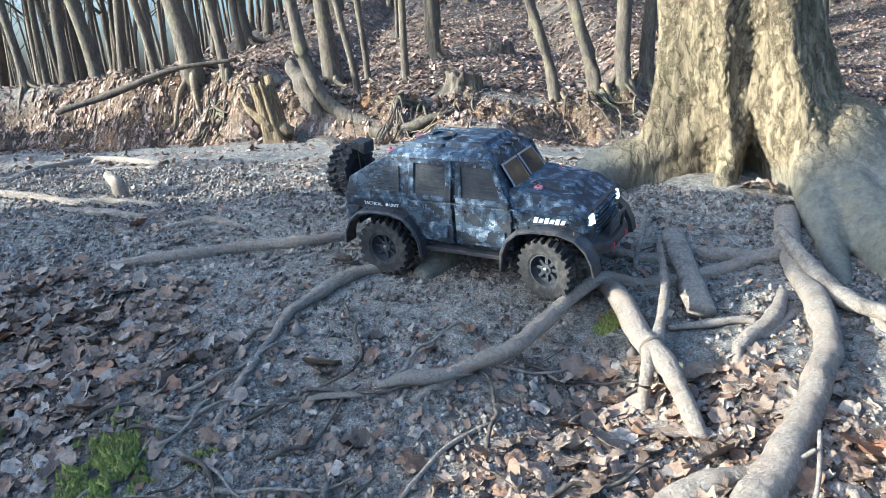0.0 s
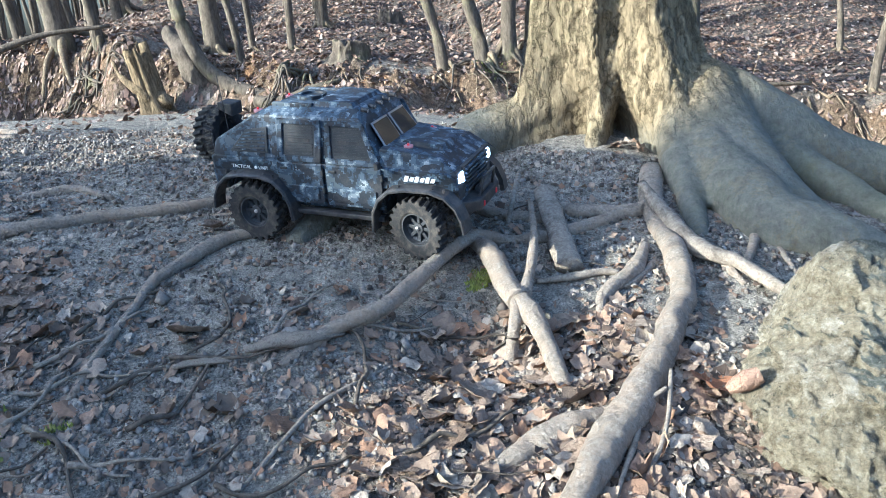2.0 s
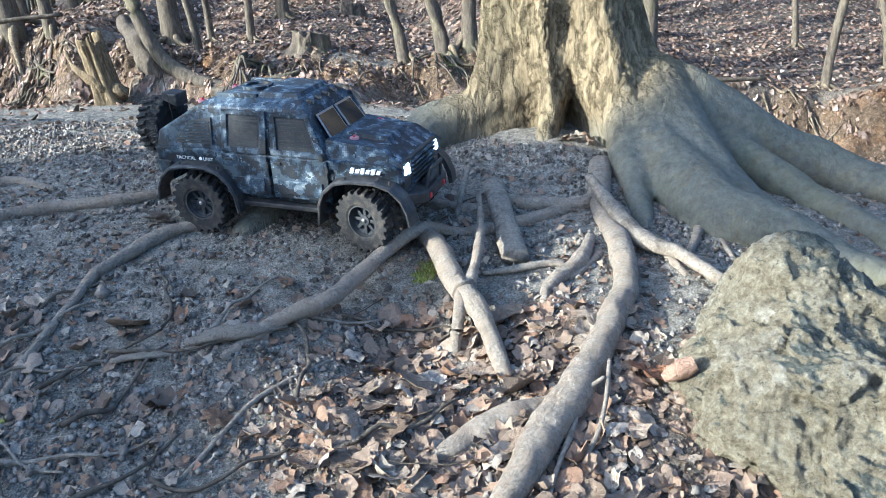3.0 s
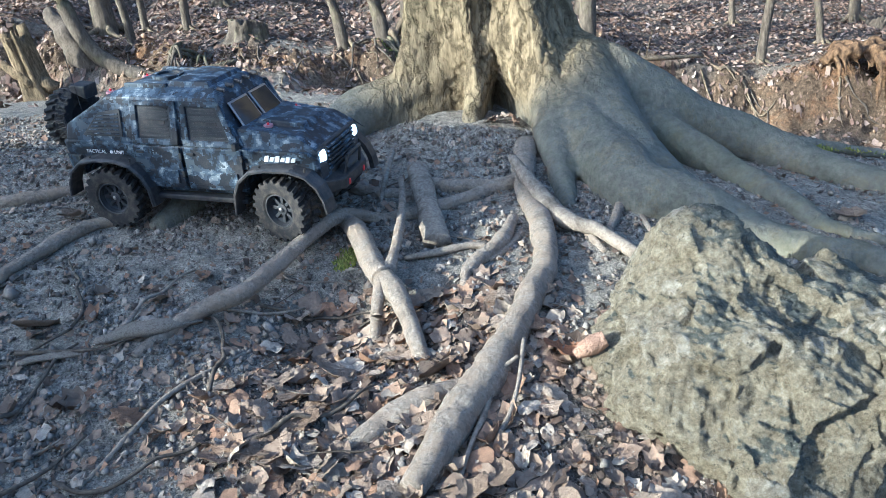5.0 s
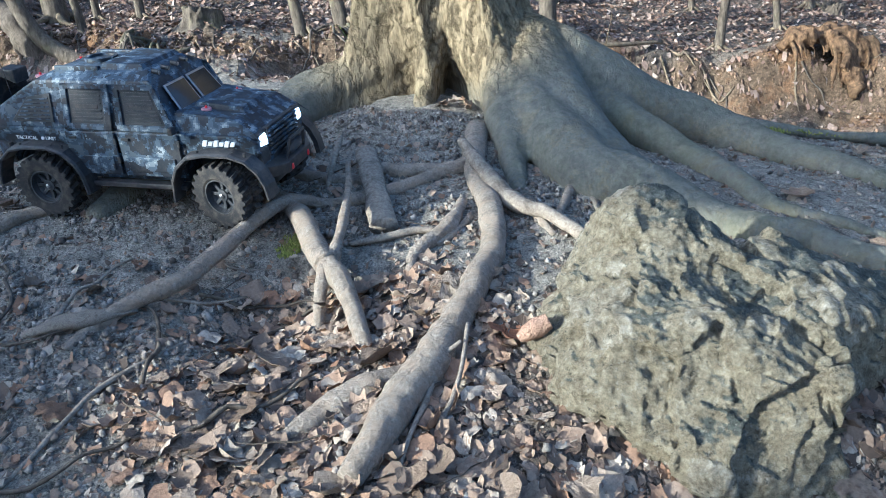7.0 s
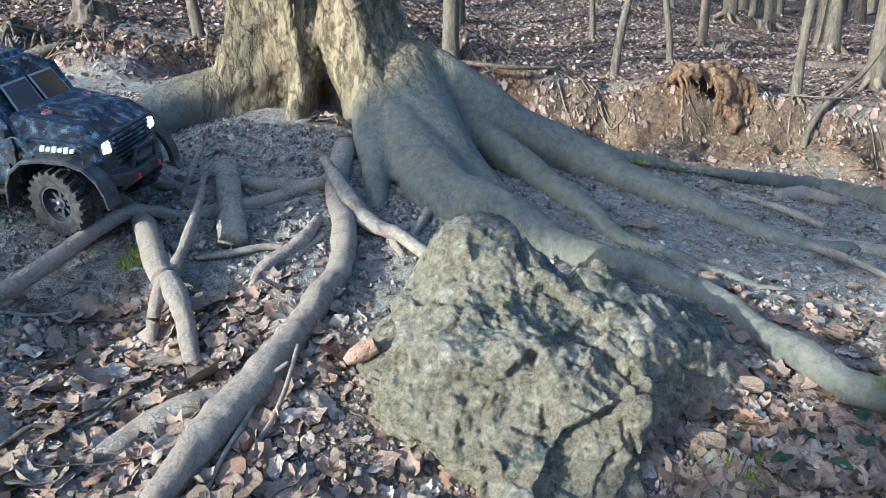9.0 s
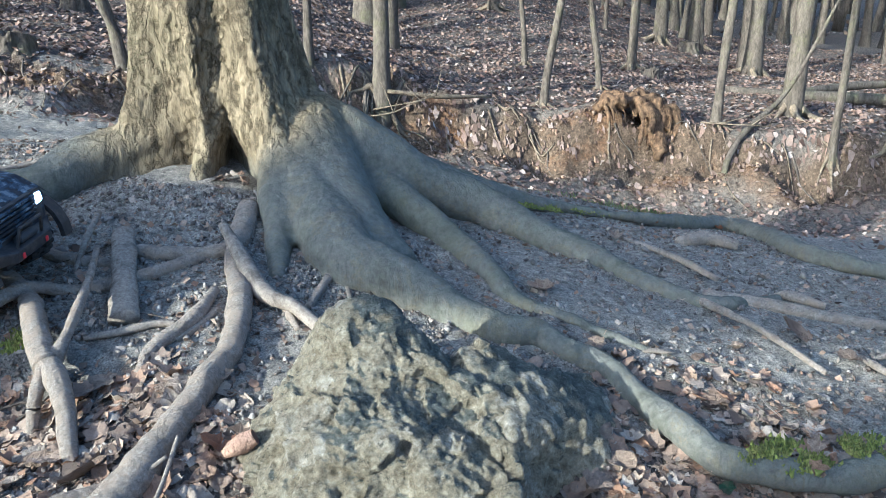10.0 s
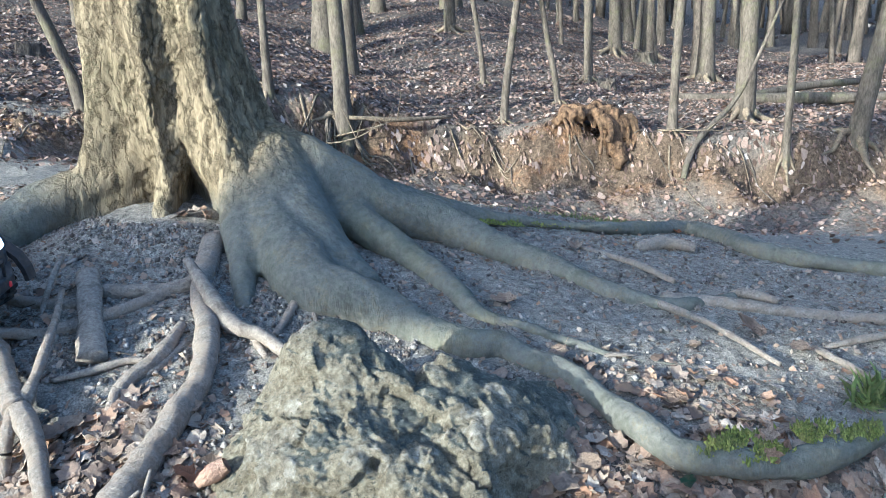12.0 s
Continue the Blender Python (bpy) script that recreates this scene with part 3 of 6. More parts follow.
def voxel_mesh(v, f, size):
    """One closed skin over the given pieces."""
    raw = new("raw", as_mesh("raw", v, f))
    mod = raw.modifiers.new("remesh", "REMESH")
    mod.mode, mod.voxel_size, mod.adaptivity = "VOXEL", size, 0.0
    bpy.context.view_layer.update()
    me = bpy.data.meshes.new_from_object(raw.evaluated_get(bpy.context.evaluated_depsgraph_get()))
    bpy.data.objects.remove(raw)
    return me


def places(me):
    """Corners and normals of a mesh."""
    n = len(me.vertices)
    co, no = np.empty(n * 3, np.float32), np.empty(n * 3, np.float32)
    me.vertices.foreach_get("co", co)
    me.vertex_normals.foreach_get("vector", no)
    return co.reshape(-1, 3).astype(float), no.reshape(-1, 3).astype(float)


def build_foot():
    pieces = [build_trunk()]
    for k, rows in enumerate(BUTTRESSES.values()):
        pieces.append(tube(smooth_path(lay(rows), 8), 18, 0.06, 12.0, 90 + k))
    v, f = merge(pieces)
    me = voxel_mesh(v, f, 0.0048)
    relax(me, 14)
    co, no = places(me)
    co = co + no * bark_relief(co)[:, None]
    me.vertices.foreach_set("co", co.astype(np.float32).ravel())
    me.update()
    me.shade_smooth()
    me.materials.clear()
    me.materials.append(BARK_BIG)
    me.name = "trunk"
    a = me.attributes.new("rough_bark", "FLOAT", "POINT")
    a.data.foreach_set("value", sstep(0.04, 0.20, co[:, 2] - float(land(*TREE)) + 0.12 + 0.06 * fbm(co[:, 0] * 9, co[:, 1] * 9, co[:, 2] * 9, 79, 3)).astype(np.float32) * (1 - sstep(0.26, 0.42, np.hypot(co[:, 0] - TREE[0], co[:, 1] - TREE[1]))).astype(np.float32))
    own(child("trunk", me), tree)
    v, f = tube(smooth_path([(0.735, 2.062, 1.30, 0.195), (0.70, 2.10, 2.0, 0.185), (0.70, 2.15, 3.2, 0.18), (0.66, 2.2, 5.0, 0.15), (0.65, 2.2, 7.5, 0.09), (0.7, 2.2, 9.5, 0.03)], 6), 20, 0.05, 5, 66)
    own(child("upper_trunk", as_mesh("upper_trunk", v, f, BARK_BIG)), tree)
    lm = random.Random(67)
    for k in range(9):
        z = 3.2 + 0.65 * k
        a = 2.4 * k
        limb = branch_of((0.68, 2.17, z), (math.cos(a), math.sin(a), 0.6), 3.2 - 0.2 * k, 0.06 - 0.004 * k, lm)
        own(limb, tree)


def branch_of(base, direction, length, r, rng):
    v, f = merge(branchlets(base, direction, length, r, rng, 2))
    return tagged(child("limb", as_mesh("limb", v, f, BARK_FOREST)), kind="stuff")


build_foot()
TREE_ROOTS = {
    'left_runner': [(0.123, 1.775, 0.01, 0.0263), (0.046, 1.663, 0.008, 0.0198), (-0.036, 1.592, 0.009, 0.0155), (-0.118, 1.575, 0.009, 0.0148), (-0.173, 1.539, 0.009, 0.0145), (-0.216, 1.489, 0.008, 0.013), (-0.255, 1.429, 0.007, 0.0114), (-0.271, 1.356, 0.005, 0.0088), (-0.286, 1.286, 0.004, 0.0075), (-0.304, 1.204, 0.004, 0.0066), (-0.316, 1.132, 0.003, 0.0058), (-0.328, 1.084, 0.002, 0.0034)],
    'hub_side': [(0.332, 1.854, 0.005, 0.0178), (0.346, 1.743, 0.004, 0.0142), (0.377, 1.645, 0.004, 0.0123), (0.419, 1.602, 0.004, 0.012), (0.473, 1.567, 0.004, 0.0118), (0.522, 1.549, 0.002, 0.0082)],
    'crossing': [(0.678, 1.55, 0.004, 0.013), (0.618, 1.528, 0.004, 0.0139), (0.552, 1.505, 0.004, 0.0137), (0.489, 1.482, 0.004, 0.0135), (0.421, 1.484, 0.004, 0.0129), (0.362, 1.462, 0.03, 0.0132), (0.301, 1.406, 0.04, 0.0147), (0.232, 1.336, 0.045, 0.014), (0.169, 1.264, 0.04, 0.0143), (0.13, 1.243, 0.03, 0.015), (0.082, 1.23, 0.015, 0.013), (0.036, 1.201, 0.004, 0.0118), (-0, 1.165, 0.002, 0.0071)],
    'fork': [(0.274, 1.728, 0.013, 0.0255), (0.276, 1.584, 0.011, 0.0224), (0.315, 1.539, 0.01, 0.0207), (0.355, 1.454, 0.02, 0.0186), (0.37, 1.377, 0.035, 0.0187), (0.384, 1.285, 0.05, 0.0196), (0.395, 1.247, 0.055, 0.02)],
    'fork_left': [(0.394, 1.254, 0.055, 0.0144), (0.379, 1.202, 0.05, 0.0111), (0.37, 1.19, 0.02, 0.0101), (0.362, 1.164, -0.01, 0.0073)],
    'fork_right': [(0.398, 1.245, 0.055, 0.0162), (0.409, 1.207, 0.05, 0.0158), (0.418, 1.155, 0.03, 0.0152), (0.423, 1.084, 0.012, 0.0136), (0.426, 1.051, -0.01, 0.0083)],
    'fork_up': [(0.403, 1.256, 0.05, 0.0125), (0.422, 1.297, 0.05, 0.0089), (0.443, 1.354, 0.05, 0.0082), (0.461, 1.431, 0.05, 0.0075), (0.478, 1.541, 0.05, 0.0058)],
    'behind_log': [(0.544, 1.59, 0.004, 0.0144), (0.617, 1.567, 0.005, 0.0166), (0.672, 1.549, 0.005, 0.0165), (0.743, 1.579, 0.006, 0.0204), (0.8, 1.72, 0, 0.03)],
    'front': [(0.78, 1.68, 0, 0.026), (0.737, 1.562, 0.009, 0.0178), (0.721, 1.47, 0.009, 0.018), (0.719, 1.392, 0.01, 0.0193), (0.699, 1.301, 0.011, 0.0222), (0.67, 1.222, 0.011, 0.0229), (0.623, 1.149, 0.011, 0.0226), (0.57, 1.067, 0.011, 0.022), (0.528, 1.013, 0.011, 0.0226), (0.487, 0.964, 0.012, 0.0239), (0.446, 0.921, 0.012, 0.0245), (0.403, 0.867, 0.011, 0.0211), (0.365, 0.828, 0.008, 0.0169)],
    'small': [(0.675, 1.418, 0.005, 0.0098), (0.628, 1.336, 0.008, 0.0165), (0.57, 1.286, 0.007, 0.0149), (0.541, 1.254, 0.005, 0.0107), (0.521, 1.202, 0.003, 0.0056)],
    'small_side': [(0.673, 1.357, 0.002, 0.0063), (0.624, 1.309, 0.002, 0.0061), (0.591, 1.287, 0.001, 0.005)],
    'buried': [(0.494, 0.986, -0.002, 0.0177), (0.444, 0.983, -0.002, 0.0214), (0.385, 0.967, -0.002, 0.0217), (0.335, 0.945, -0.002, 0.0166), (0.295, 0.926, -0.001, 0.0089)],
    'rear_runner': [(1.703, 1.22, 0.005, 0.017), (1.841, 1.13, 0.005, 0.0156), (1.97, 1.052, 0.005, 0.0155), (2.142, 0.95, 0.004, 0.0128)],
    'flat': [(1.986, 1.63, 0.005, 0.02), (2.086, 1.645, 0.02, 0.0243), (2.165, 1.585, 0.017, 0.0149)],
    'thin_runner': [(1.783, 1.629, 0.002, 0.0069), (1.805, 1.436, 0.015, 0.0089), (1.796, 1.279, 0.015, 0.0067)],
    'knee_side': [(0.932, 1.472, 0.004, 0.0118), (0.878, 1.392, 0.003, 0.0112), (0.831, 1.323, 0.002, 0.0075)],
    'knee_thin': [(0.936, 1.425, 0.002, 0.0052), (0.915, 1.319, 0.002, 0.0054), (0.902, 1.247, 0.001, 0.0036)],
    'knee_end': [(0.79, 1.32, 0.003, 0.0085), (0.797, 1.257, 0.002, 0.0061)],
}
for k, rows in enumerate(TREE_ROOTS.values()):
    root(rows, tree, seed=100 + k)

# ---- loose surface roots, sticks and the split log ----
SURFACE_ROOTS = {
    'long_left': [(0.096, 1.851, 0.003, 0.0069), (-0.026, 1.82, 0.004, 0.0095), (-0.105, 1.8, 0.005, 0.0114), (-0.208, 1.763, 0.005, 0.0125), (-0.284, 1.742, 0.005, 0.0137), (-0.375, 1.736, 0.006, 0.0144), (-0.462, 1.717, 0.006, 0.0156), (-0.542, 1.682, 0.006, 0.016), (-0.625, 1.661, 0.006, 0.0158), (-0.706, 1.638, 0.004, 0.0088)],
    'thin_left': [(-0.07, 1.696, 0.001, 0.0038), (-0.199, 1.702, 0.001, 0.0038), (-0.326, 1.695, 0.001, 0.0032)],
    'loop_left': [(-0.659, 1.851, 0.002, 0.007), (-0.599, 1.882, 0.003, 0.0106), (-0.543, 1.889, 0.003, 0.0107), (-0.444, 1.84, 0.002, 0.0055)],
    'far_a': [(-1.541, 2.266, 0.004, 0.0121), (-1.264, 2.162, 0.003, 0.0115), (-1.14, 2.121, 0.004, 0.0129), (-1.003, 2.078, 0.004, 0.0126), (-0.895, 2.087, 0.004, 0.0118), (-0.733, 2.041, 0.002, 0.0077)],
    'far_b': [(-1.48, 2.229, 0.003, 0.0085), (-1.371, 2.335, 0.003, 0.0088), (-1.41, 2.59, 0.003, 0.0108), (-1.43, 2.809, 0.004, 0.0127), (-1.346, 2.942, 0.004, 0.0133), (-0.988, 2.677, 0.003, 0.009)],
    'far_c': [(-1.345, 2.293, 0.002, 0.007), (-1.236, 2.386, 0.002, 0.0072), (-1.167, 2.583, 0.003, 0.0087), (-0.955, 2.55, 0.003, 0.0086)],
    'far_d': [(-1, 2.01, 0.003, 0.0091), (-0.872, 1.971, 0.004, 0.0119), (-0.738, 1.94, 0.002, 0.0073)],
    'stub_left': [(-0.96, 2.21, 0.05, 0.0133), (-0.909, 2.15, 0.04, 0.0177), (-0.898, 2.158, -0, 0.0179)],
    'trail_b': [(1.676, 1.281, 0.002, 0.0087), (1.673, 1.144, 0.015, 0.0088), (1.687, 1.041, 0.015, 0.0077), (1.694, 0.88, 0.014, 0.0047)],
    'trail_c': [(1.918, 1.216, 0.002, 0.006), (1.933, 1.178, 0.016, 0.0119), (1.969, 1.117, 0.015, 0.0073)],
    'trail_d': [(1.843, 0.923, 0.001, 0.0051), (1.822, 0.86, 0.015, 0.0073), (1.817, 0.754, 0.015, 0.0068), (1.812, 0.68, 0.014, 0.0055)],
    'trail_e': [(1.872, 0.918, 0.001, 0.0051), (1.971, 0.906, 0.015, 0.0078), (2.122, 0.879, 0.015, 0.008)],
}
for k, rows in enumerate(SURFACE_ROOTS.values()):
    tagged(root(rows, None, "surface_root", seed=150 + k), "bare grey root worn smooth on the trodden soil", "root", "surface roots")
STICKS = {
    'fallen_branch': [(-0.067, 1.862, 0.007, 0.0069), (-0.03, 2.011, 0.011, 0.0112), (-0.002, 2.065, 0.011, 0.0107), (0.097, 2.078, 0.01, 0.01), (0.205, 2.104, 0.011, 0.0108), (0.334, 2.16, 0.011, 0.0111), (0.457, 2.143, 0.009, 0.0094)],
    'broken': [(0.715, 1.553, 0.06, 0.0094), (0.731, 1.5, 0.04, 0.0137), (0.741, 1.449, 0.03, 0.0166), (0.75, 1.401, 0.02, 0.0183), (0.765, 1.346, 0.02, 0.0167), (0.798, 1.301, 0.02, 0.0142), (0.824, 1.248, 0.02, 0.0127), (0.845, 1.177, 0.02, 0.0112)],
    'twig_mid': [(0.445, 1.336, 0.004, 0.0051), (0.506, 1.331, 0.006, 0.0071), (0.559, 1.336, 0.006, 0.0072), (0.594, 1.328, 0.005, 0.0061)],
    'stick_up': [(0.485, 1.687, 0.05, 0.005), (0.455, 1.608, 0.03, 0.006), (0.433, 1.556, -0, 0.0058)],
    'stem_a': [(0.549, 0.982, 0.03, 0.0032), (0.516, 0.97, 0.02, 0.0039), (0.481, 0.917, 0.01, 0.0045), (0.449, 0.868, 0.01, 0.0036), (0.418, 0.819, -0, 0.0034)],
    'stem_b': [(0.568, 1.014, 0.03, 0.0029), (0.536, 0.942, 0.02, 0.0031), (0.501, 0.892, 0.01, 0.0033), (0.465, 0.875, -0, 0.0029)],
    'long_twig': [(-0.039, 0.94, 0.004, 0.0026), (-0.013, 0.974, 0.005, 0.003), (0.021, 1.025, 0.005, 0.0036), (0.059, 1.071, 0.006, 0.0037), (0.126, 1.12, 0.005, 0.0034), (0.199, 1.189, 0.005, 0.0032)],
}
for k, rows in enumerate(STICKS.values()):
    ob = root(rows, None, "stick", BARK_DRY, 180 + k, 10, 0.14, label="dry pale fallen branch lying among the roots")
    tagged(ob, "", "stick", "fallen sticks")


def split_log():
    a, b = Vector((0.527, 1.632)), Vector((0.512, 1.360))
    pts = []
    for k in range(9):
        t = k / 8
        p = a.lerp(b, t)
        pts.append((p.x, p.y, float(land(p.x, p.y)) + 0.024 - 0.02 * t, 0.021 + 0.006 * t))
    v, f = tube(smooth_path(pts, 3), 16, 0.10, 45, 7, 0.62)
    ob = child("split_log", as_mesh("split_log", v, f, BARK_DRY))
    return tagged(ob, "short barkless split log weathered pale grey", "log")


split_log()


# ---- boulders ----
def fractured(co, count, seed, slope, most):
    """Broken faces: each place follows the tilted plane of its nearest seed."""
    pick = np.random.default_rng(seed)
    lo, hi = co.min(0), co.max(0)
    seeds = pick.uniform(lo, hi, (count, 3))
    tilt = pick.normal(0, 1, (count, 3))
    tilt = tilt / np.linalg.norm(tilt, axis=1)[:, None]
    step = pick.uniform(-0.5, 0.5, count) * most
    out = np.empty(len(co))
    for a in range(0, len(co), 8000):
        c = co[a : a + 8000]
        near = np.argmin((seeds**2).sum(1)[None] - 2 * c @ seeds.T, 1)
        out[a : a + 8000] = slope * ((c - seeds[near]) * tilt[near]).sum(1) + step[near]
    return np.clip(out, -most, most)


def boulder(name, centre, planes, rough, seed, label, grain=0.008, peak=None):
    n = 90
    u = np.linspace(0, 2 * np.pi, 2 * n, endpoint=False)
    v = np.linspace(0.02, np.pi - 0.02, n)
    U, V = np.meshgrid(u, v)
    D = np.stack([np.sin(V) * np.cos(U), np.sin(V) * np.sin(U), np.cos(V)], -1)
    faces = [(np.array(p[:3]) / np.linalg.norm(p[:3]), p[3]) for p in planes]
    inv = 0.0
    for w, d in faces:
        inv = inv + np.maximum(D @ w / d, 0) ** 40
    P = D * (inv ** (-1 / 40))[..., None]
    # chipped facets that cut the edges and corners a little
    pick = np.random.default_rng(seed)
    for j in range(45):
        w = pick.normal(0, 1, 3)
        w = w / np.linalg.norm(w)
        faces.append((w, float((P @ w).max()) * pick.uniform(0.95, 1.01)))
    inv = 0.0
    for w, d in faces:
        inv = inv + np.maximum(D @ w / d, 0) ** 60
    P = D * (inv ** (-1 / 60))[..., None]
    idx = np.arange(U.size).reshape(U.shape)
    q = np.stack([idx[:-1], idx[1:], np.roll(idx[1:], -1, 1), np.roll(idx[:-1], -1, 1)], -1).reshape(-1, 4)
    me = voxel_mesh((P + np.array(centre)).reshape(-1, 3), [tuple(x) for x in q] + [tuple(idx[0]), tuple(idx[-1][::-1])], grain)
    relax(me, 2)
    co, no = places(me)
    if peak:
        px, py, rise, wide = peak
        co[:, 2] += rise * np.exp(-((co[:, 0] - px) ** 2 + (co[:, 1] - py) ** 2) / wide**2) * sstep(-0.05, 0.08, co[:, 2])
    x, y, z = co.T
    k = fbm(x * 11, y * 11, z * 11, seed, 3, 0.55)
    k2 = fbm(x * 30, y * 30, z * 30, seed + 3, 4, 0.65)
    k3 = fbm(x * 100, y * 100, z * 100, seed + 5, 3, 0.7)
    wob = np.stack([fbm(x * 22, y * 22, z * 22, seed + j, 2) for j in (40, 41, 42)], -1) * 0.012
    chips = fractured(co + wob, 110, seed + 6, 0.34, 0.012) + 0.8 * fractured(co + wob, 700, seed + 7, 0.34, 0.005)
    co = co + no * (rough * (0.85 * chips + 0.006 * k + 0.0026 * k2 + 0.0022 * k3))[:, None]
    me.vertices.foreach_set("co", co.astype(np.float32).ravel())
    me.update()
    me.shade_smooth()
    me.materials.clear()
    me.materials.append(ROCK)
    me.name = name
    a = me.attributes.new("ledge", "FLOAT", "POINT")
    a.data.foreach_set("value", np.clip(k * 1.8, 0, 1).astype(np.float32))
    return tagged(child(name, me), label, "rock")


boulder("boulder", (0.86, 0.93, -0.02), ((0.14, -0.39, 0.91, 0.122), (-0.60, -0.13, 0.79, 0.158), (-0.28, -0.77, 0.58, 0.142), (-0.10, -0.97, 0.20, 0.190), (0.85, -0.50, 0.15, 0.185), (0.55, 0.1, 0.83, 0.155), (0.0, 0.9, 0.4, 0.195), (-0.95, 0.10, 0.25, 0.212), (-0.75, -0.6, -0.3, 0.20), (-0.7, 0.65, 0.3, 0.195), (0.8, 0.6, 0.1, 0.19), (0, 0, -1, 0.25)), 1.0, 201, "big angular boulder with grey-green lichen and pale quartz, shaded faces painted greyer", 0.0032, (0.885, 1.05, 0.04, 0.075))
boulder("boulder", (1.07, 0.92, -0.05), ((0.25, -0.35, 0.9, 0.118), (0.2, -0.95, 0.25, 0.120), (0.85, -0.3, 0.4, 0.115), (-0.9, 0, 0.2, 0.13), (0.1, 0.9, 0.5, 0.13), (0.7, 0.5, 0.6, 0.12), (0, 0, -1, 0.15)), 0.7, 211, "low grey boulder half buried in fallen leaves", 0.005)
boulder("boulder", (1.19, 0.93, -0.06), ((0.3, -0.4, 0.87, 0.068), (0.9, -0.2, 0.3, 0.06), (0.1, -0.95, 0.3, 0.075), (-0.9, 0, 0.2, 0.09), (0.1, 0.9, 0.4, 0.08), (0, 0, -1, 0.1)), 0.5, 216, "flat smooth grey rock wedged beside the root", 0.005)
boulder("boulder", (1.63, 0.53, -0.13), ((0, -0.3, 0.95, 0.045), (-0.9, 0.1, 0.3, 0.075), (0.1, 0.95, 0.3, 0.05), (0.9, 0, 0.3, 0.09), (0, -0.9, 0.2, 0.07), (0, 0, -1, 0.06)), 0.6, 221, "small pale tan boulder beside the mossy root")

# ---- forest trees ----
FOOT_BARK = bark_material("root_foot_bark", (0.09, 0.07, 0.048), (0.30, 0.235, 0.155), 0.3, (0.16, 0.15, 0.06), 1.6, 1.0, 0.008)


def forest_tree(at, r, lean, height, seed, mat, bend=0.0, limbs=9, flare=1.0, first=0.38, feet=0):
    rng = random.Random(seed)
    ob = thing("tree", (0, 0, 0), "slender bare winter beech with smooth grey-brown bark", "tree", "woodland trees")
    pts = []
    n = 12
    wob = [(rng.uniform(-1, 1), rng.uniform(-1, 1)) for _ in range(n + 1)]
    for k in range(n + 1):
        t = (k / n) ** 1.6
        h = t * height
        s = min(h, 3.0)
        grow = 1 + flare * 0.6 * math.exp(-h / (2.0 * r + 0.02))
        x = lean[0] * s + bend * (1 - math.exp(-h / 0.35)) + wob[k][0] * 0.012 * min(h, 4)
        y = lean[1] * s + wob[k][1] * 0.012 * min(h, 4)
        pts.append((x, y, h - (0.25 if k == 0 else 0), r * grow * (1 - 0.8 * t)))
    path = smooth_path(pts, 3)
    v, f = tube(path, 12, 0.07, 5.0 / max(r * 10, 0.4), seed)
    child("trunk", as_mesh("trunk", v, f, mat), ob)
    for k in range(feet):
        a = 2 * math.pi * (k + rng.uniform(0, 0.6)) / feet
        long = rng.uniform(2.0, 4.2) * r + 0.03
        row = []
        for j in range(6):
            t = j / 5
            d = r * 0.6 + long * t
            px, py = d * math.cos(a + 0.4 * t), d * math.sin(a + 0.4 * t)
            h = float(ground_z(at[0] + px, at[1] + py)) - at[2]
            row.append((px, py, h + 1.4 * r * (1 - t) ** 2.2 - 0.01 * t, r * (0.48 - 0.38 * t)))
        v, f = tube(smooth_path(row, 3), 8, 0.14, 9, seed + k)
        child("root", as_mesh("root", v, f, FOOT_BARK), ob)
    pieces = []
    for k in range(limbs):
        t = rng.uniform(first, 0.97)
        q = path[int(t * (len(path) - 1))]
        a = rng.uniform(0, 6.28)
        pieces += branchlets(q[:3], (math.cos(a), math.sin(a), rng.uniform(0.3, 1.0)), rng.uniform(0.8, 1.9) * height / 9, max(q[3] * 0.5, 0.008), rng, 2)
    if pieces:
        v, f = merge(pieces)
        tagged(child("branches", as_mesh("branches", v, f, mat), ob), kind="stuff")
    ob.matrix_world = pose(*at)
    return ob


# x, y, radius, lean to the right, bend at the foot
BANK_TREES = ((-1.97, 5.80, 0.068, -0.20, 0), (-1.67, 5.62, 0.037, -0.13, 0), (-2.32, 5.95, 0.035, -0.17, 0), (-0.95, 5.96, 0.061, -0.09, 0), (-0.64, 5.15, 0.025, -0.16, 0), (-3.04, 10.9, 0.088, -0.12, 0), (-0.36, 5.5, 0.027, 0.03, 0), (-0.65, 5.7, 0.024, -0.06, 0), (0.64, 4.75, 0.033, -0.27, 0), (0.88, 4.72, 0.040, -0.26, 0), (1.01, 4.72, 0.043, 0.05, 0), (1.17, 4.80, 0.040, 0.06, 0), (-3.1, 6.6, 0.055, -0.21, 0), (-3.59, 6.3, 0.037, -0.13, 0), (-2.9, 7.3, 0.04, -0.05, 0), (-0.18, 6.3, 0.044, 0, 0))
RIGHT_TREES = ((1.68, 4.75, 0.027, 0.04, 0), (2.14, 4.68, 0.051, 0.0, 0), (3.30, 4.62, 0.028, 0.14, 0), (3.8, 5.75, 0.024, -0.10, 0), (4.13, 5.1, 0.025, -0.18, 0), (5.0, 5.87, 0.043, -0.01, 0), (4.17, 3.85, 0.030, 0.04, 0), (4.94, 3.94, 0.062, 0, 0), (4.70, 3.36, 0.026, 0.01, 0), (5.15, 3.2, 0.055, 0.16, 0), (6.4, 5.78, 0.075, 0, 0), (4.77, 8.26, 0.06, 0, 0), (7.5, 7.9, 0.075, 0, 0), (6.85, 7.78, 0.072, 0, 0))
for k, (x, y, r, ln, bd) in enumerate(BANK_TREES):
    forest_tree((x, y, gz(x, y)), r, (ln, 0.0), 6 + 60 * r + k % 3, 300 + k, BARK_FOREST, bd, 6, feet=4)
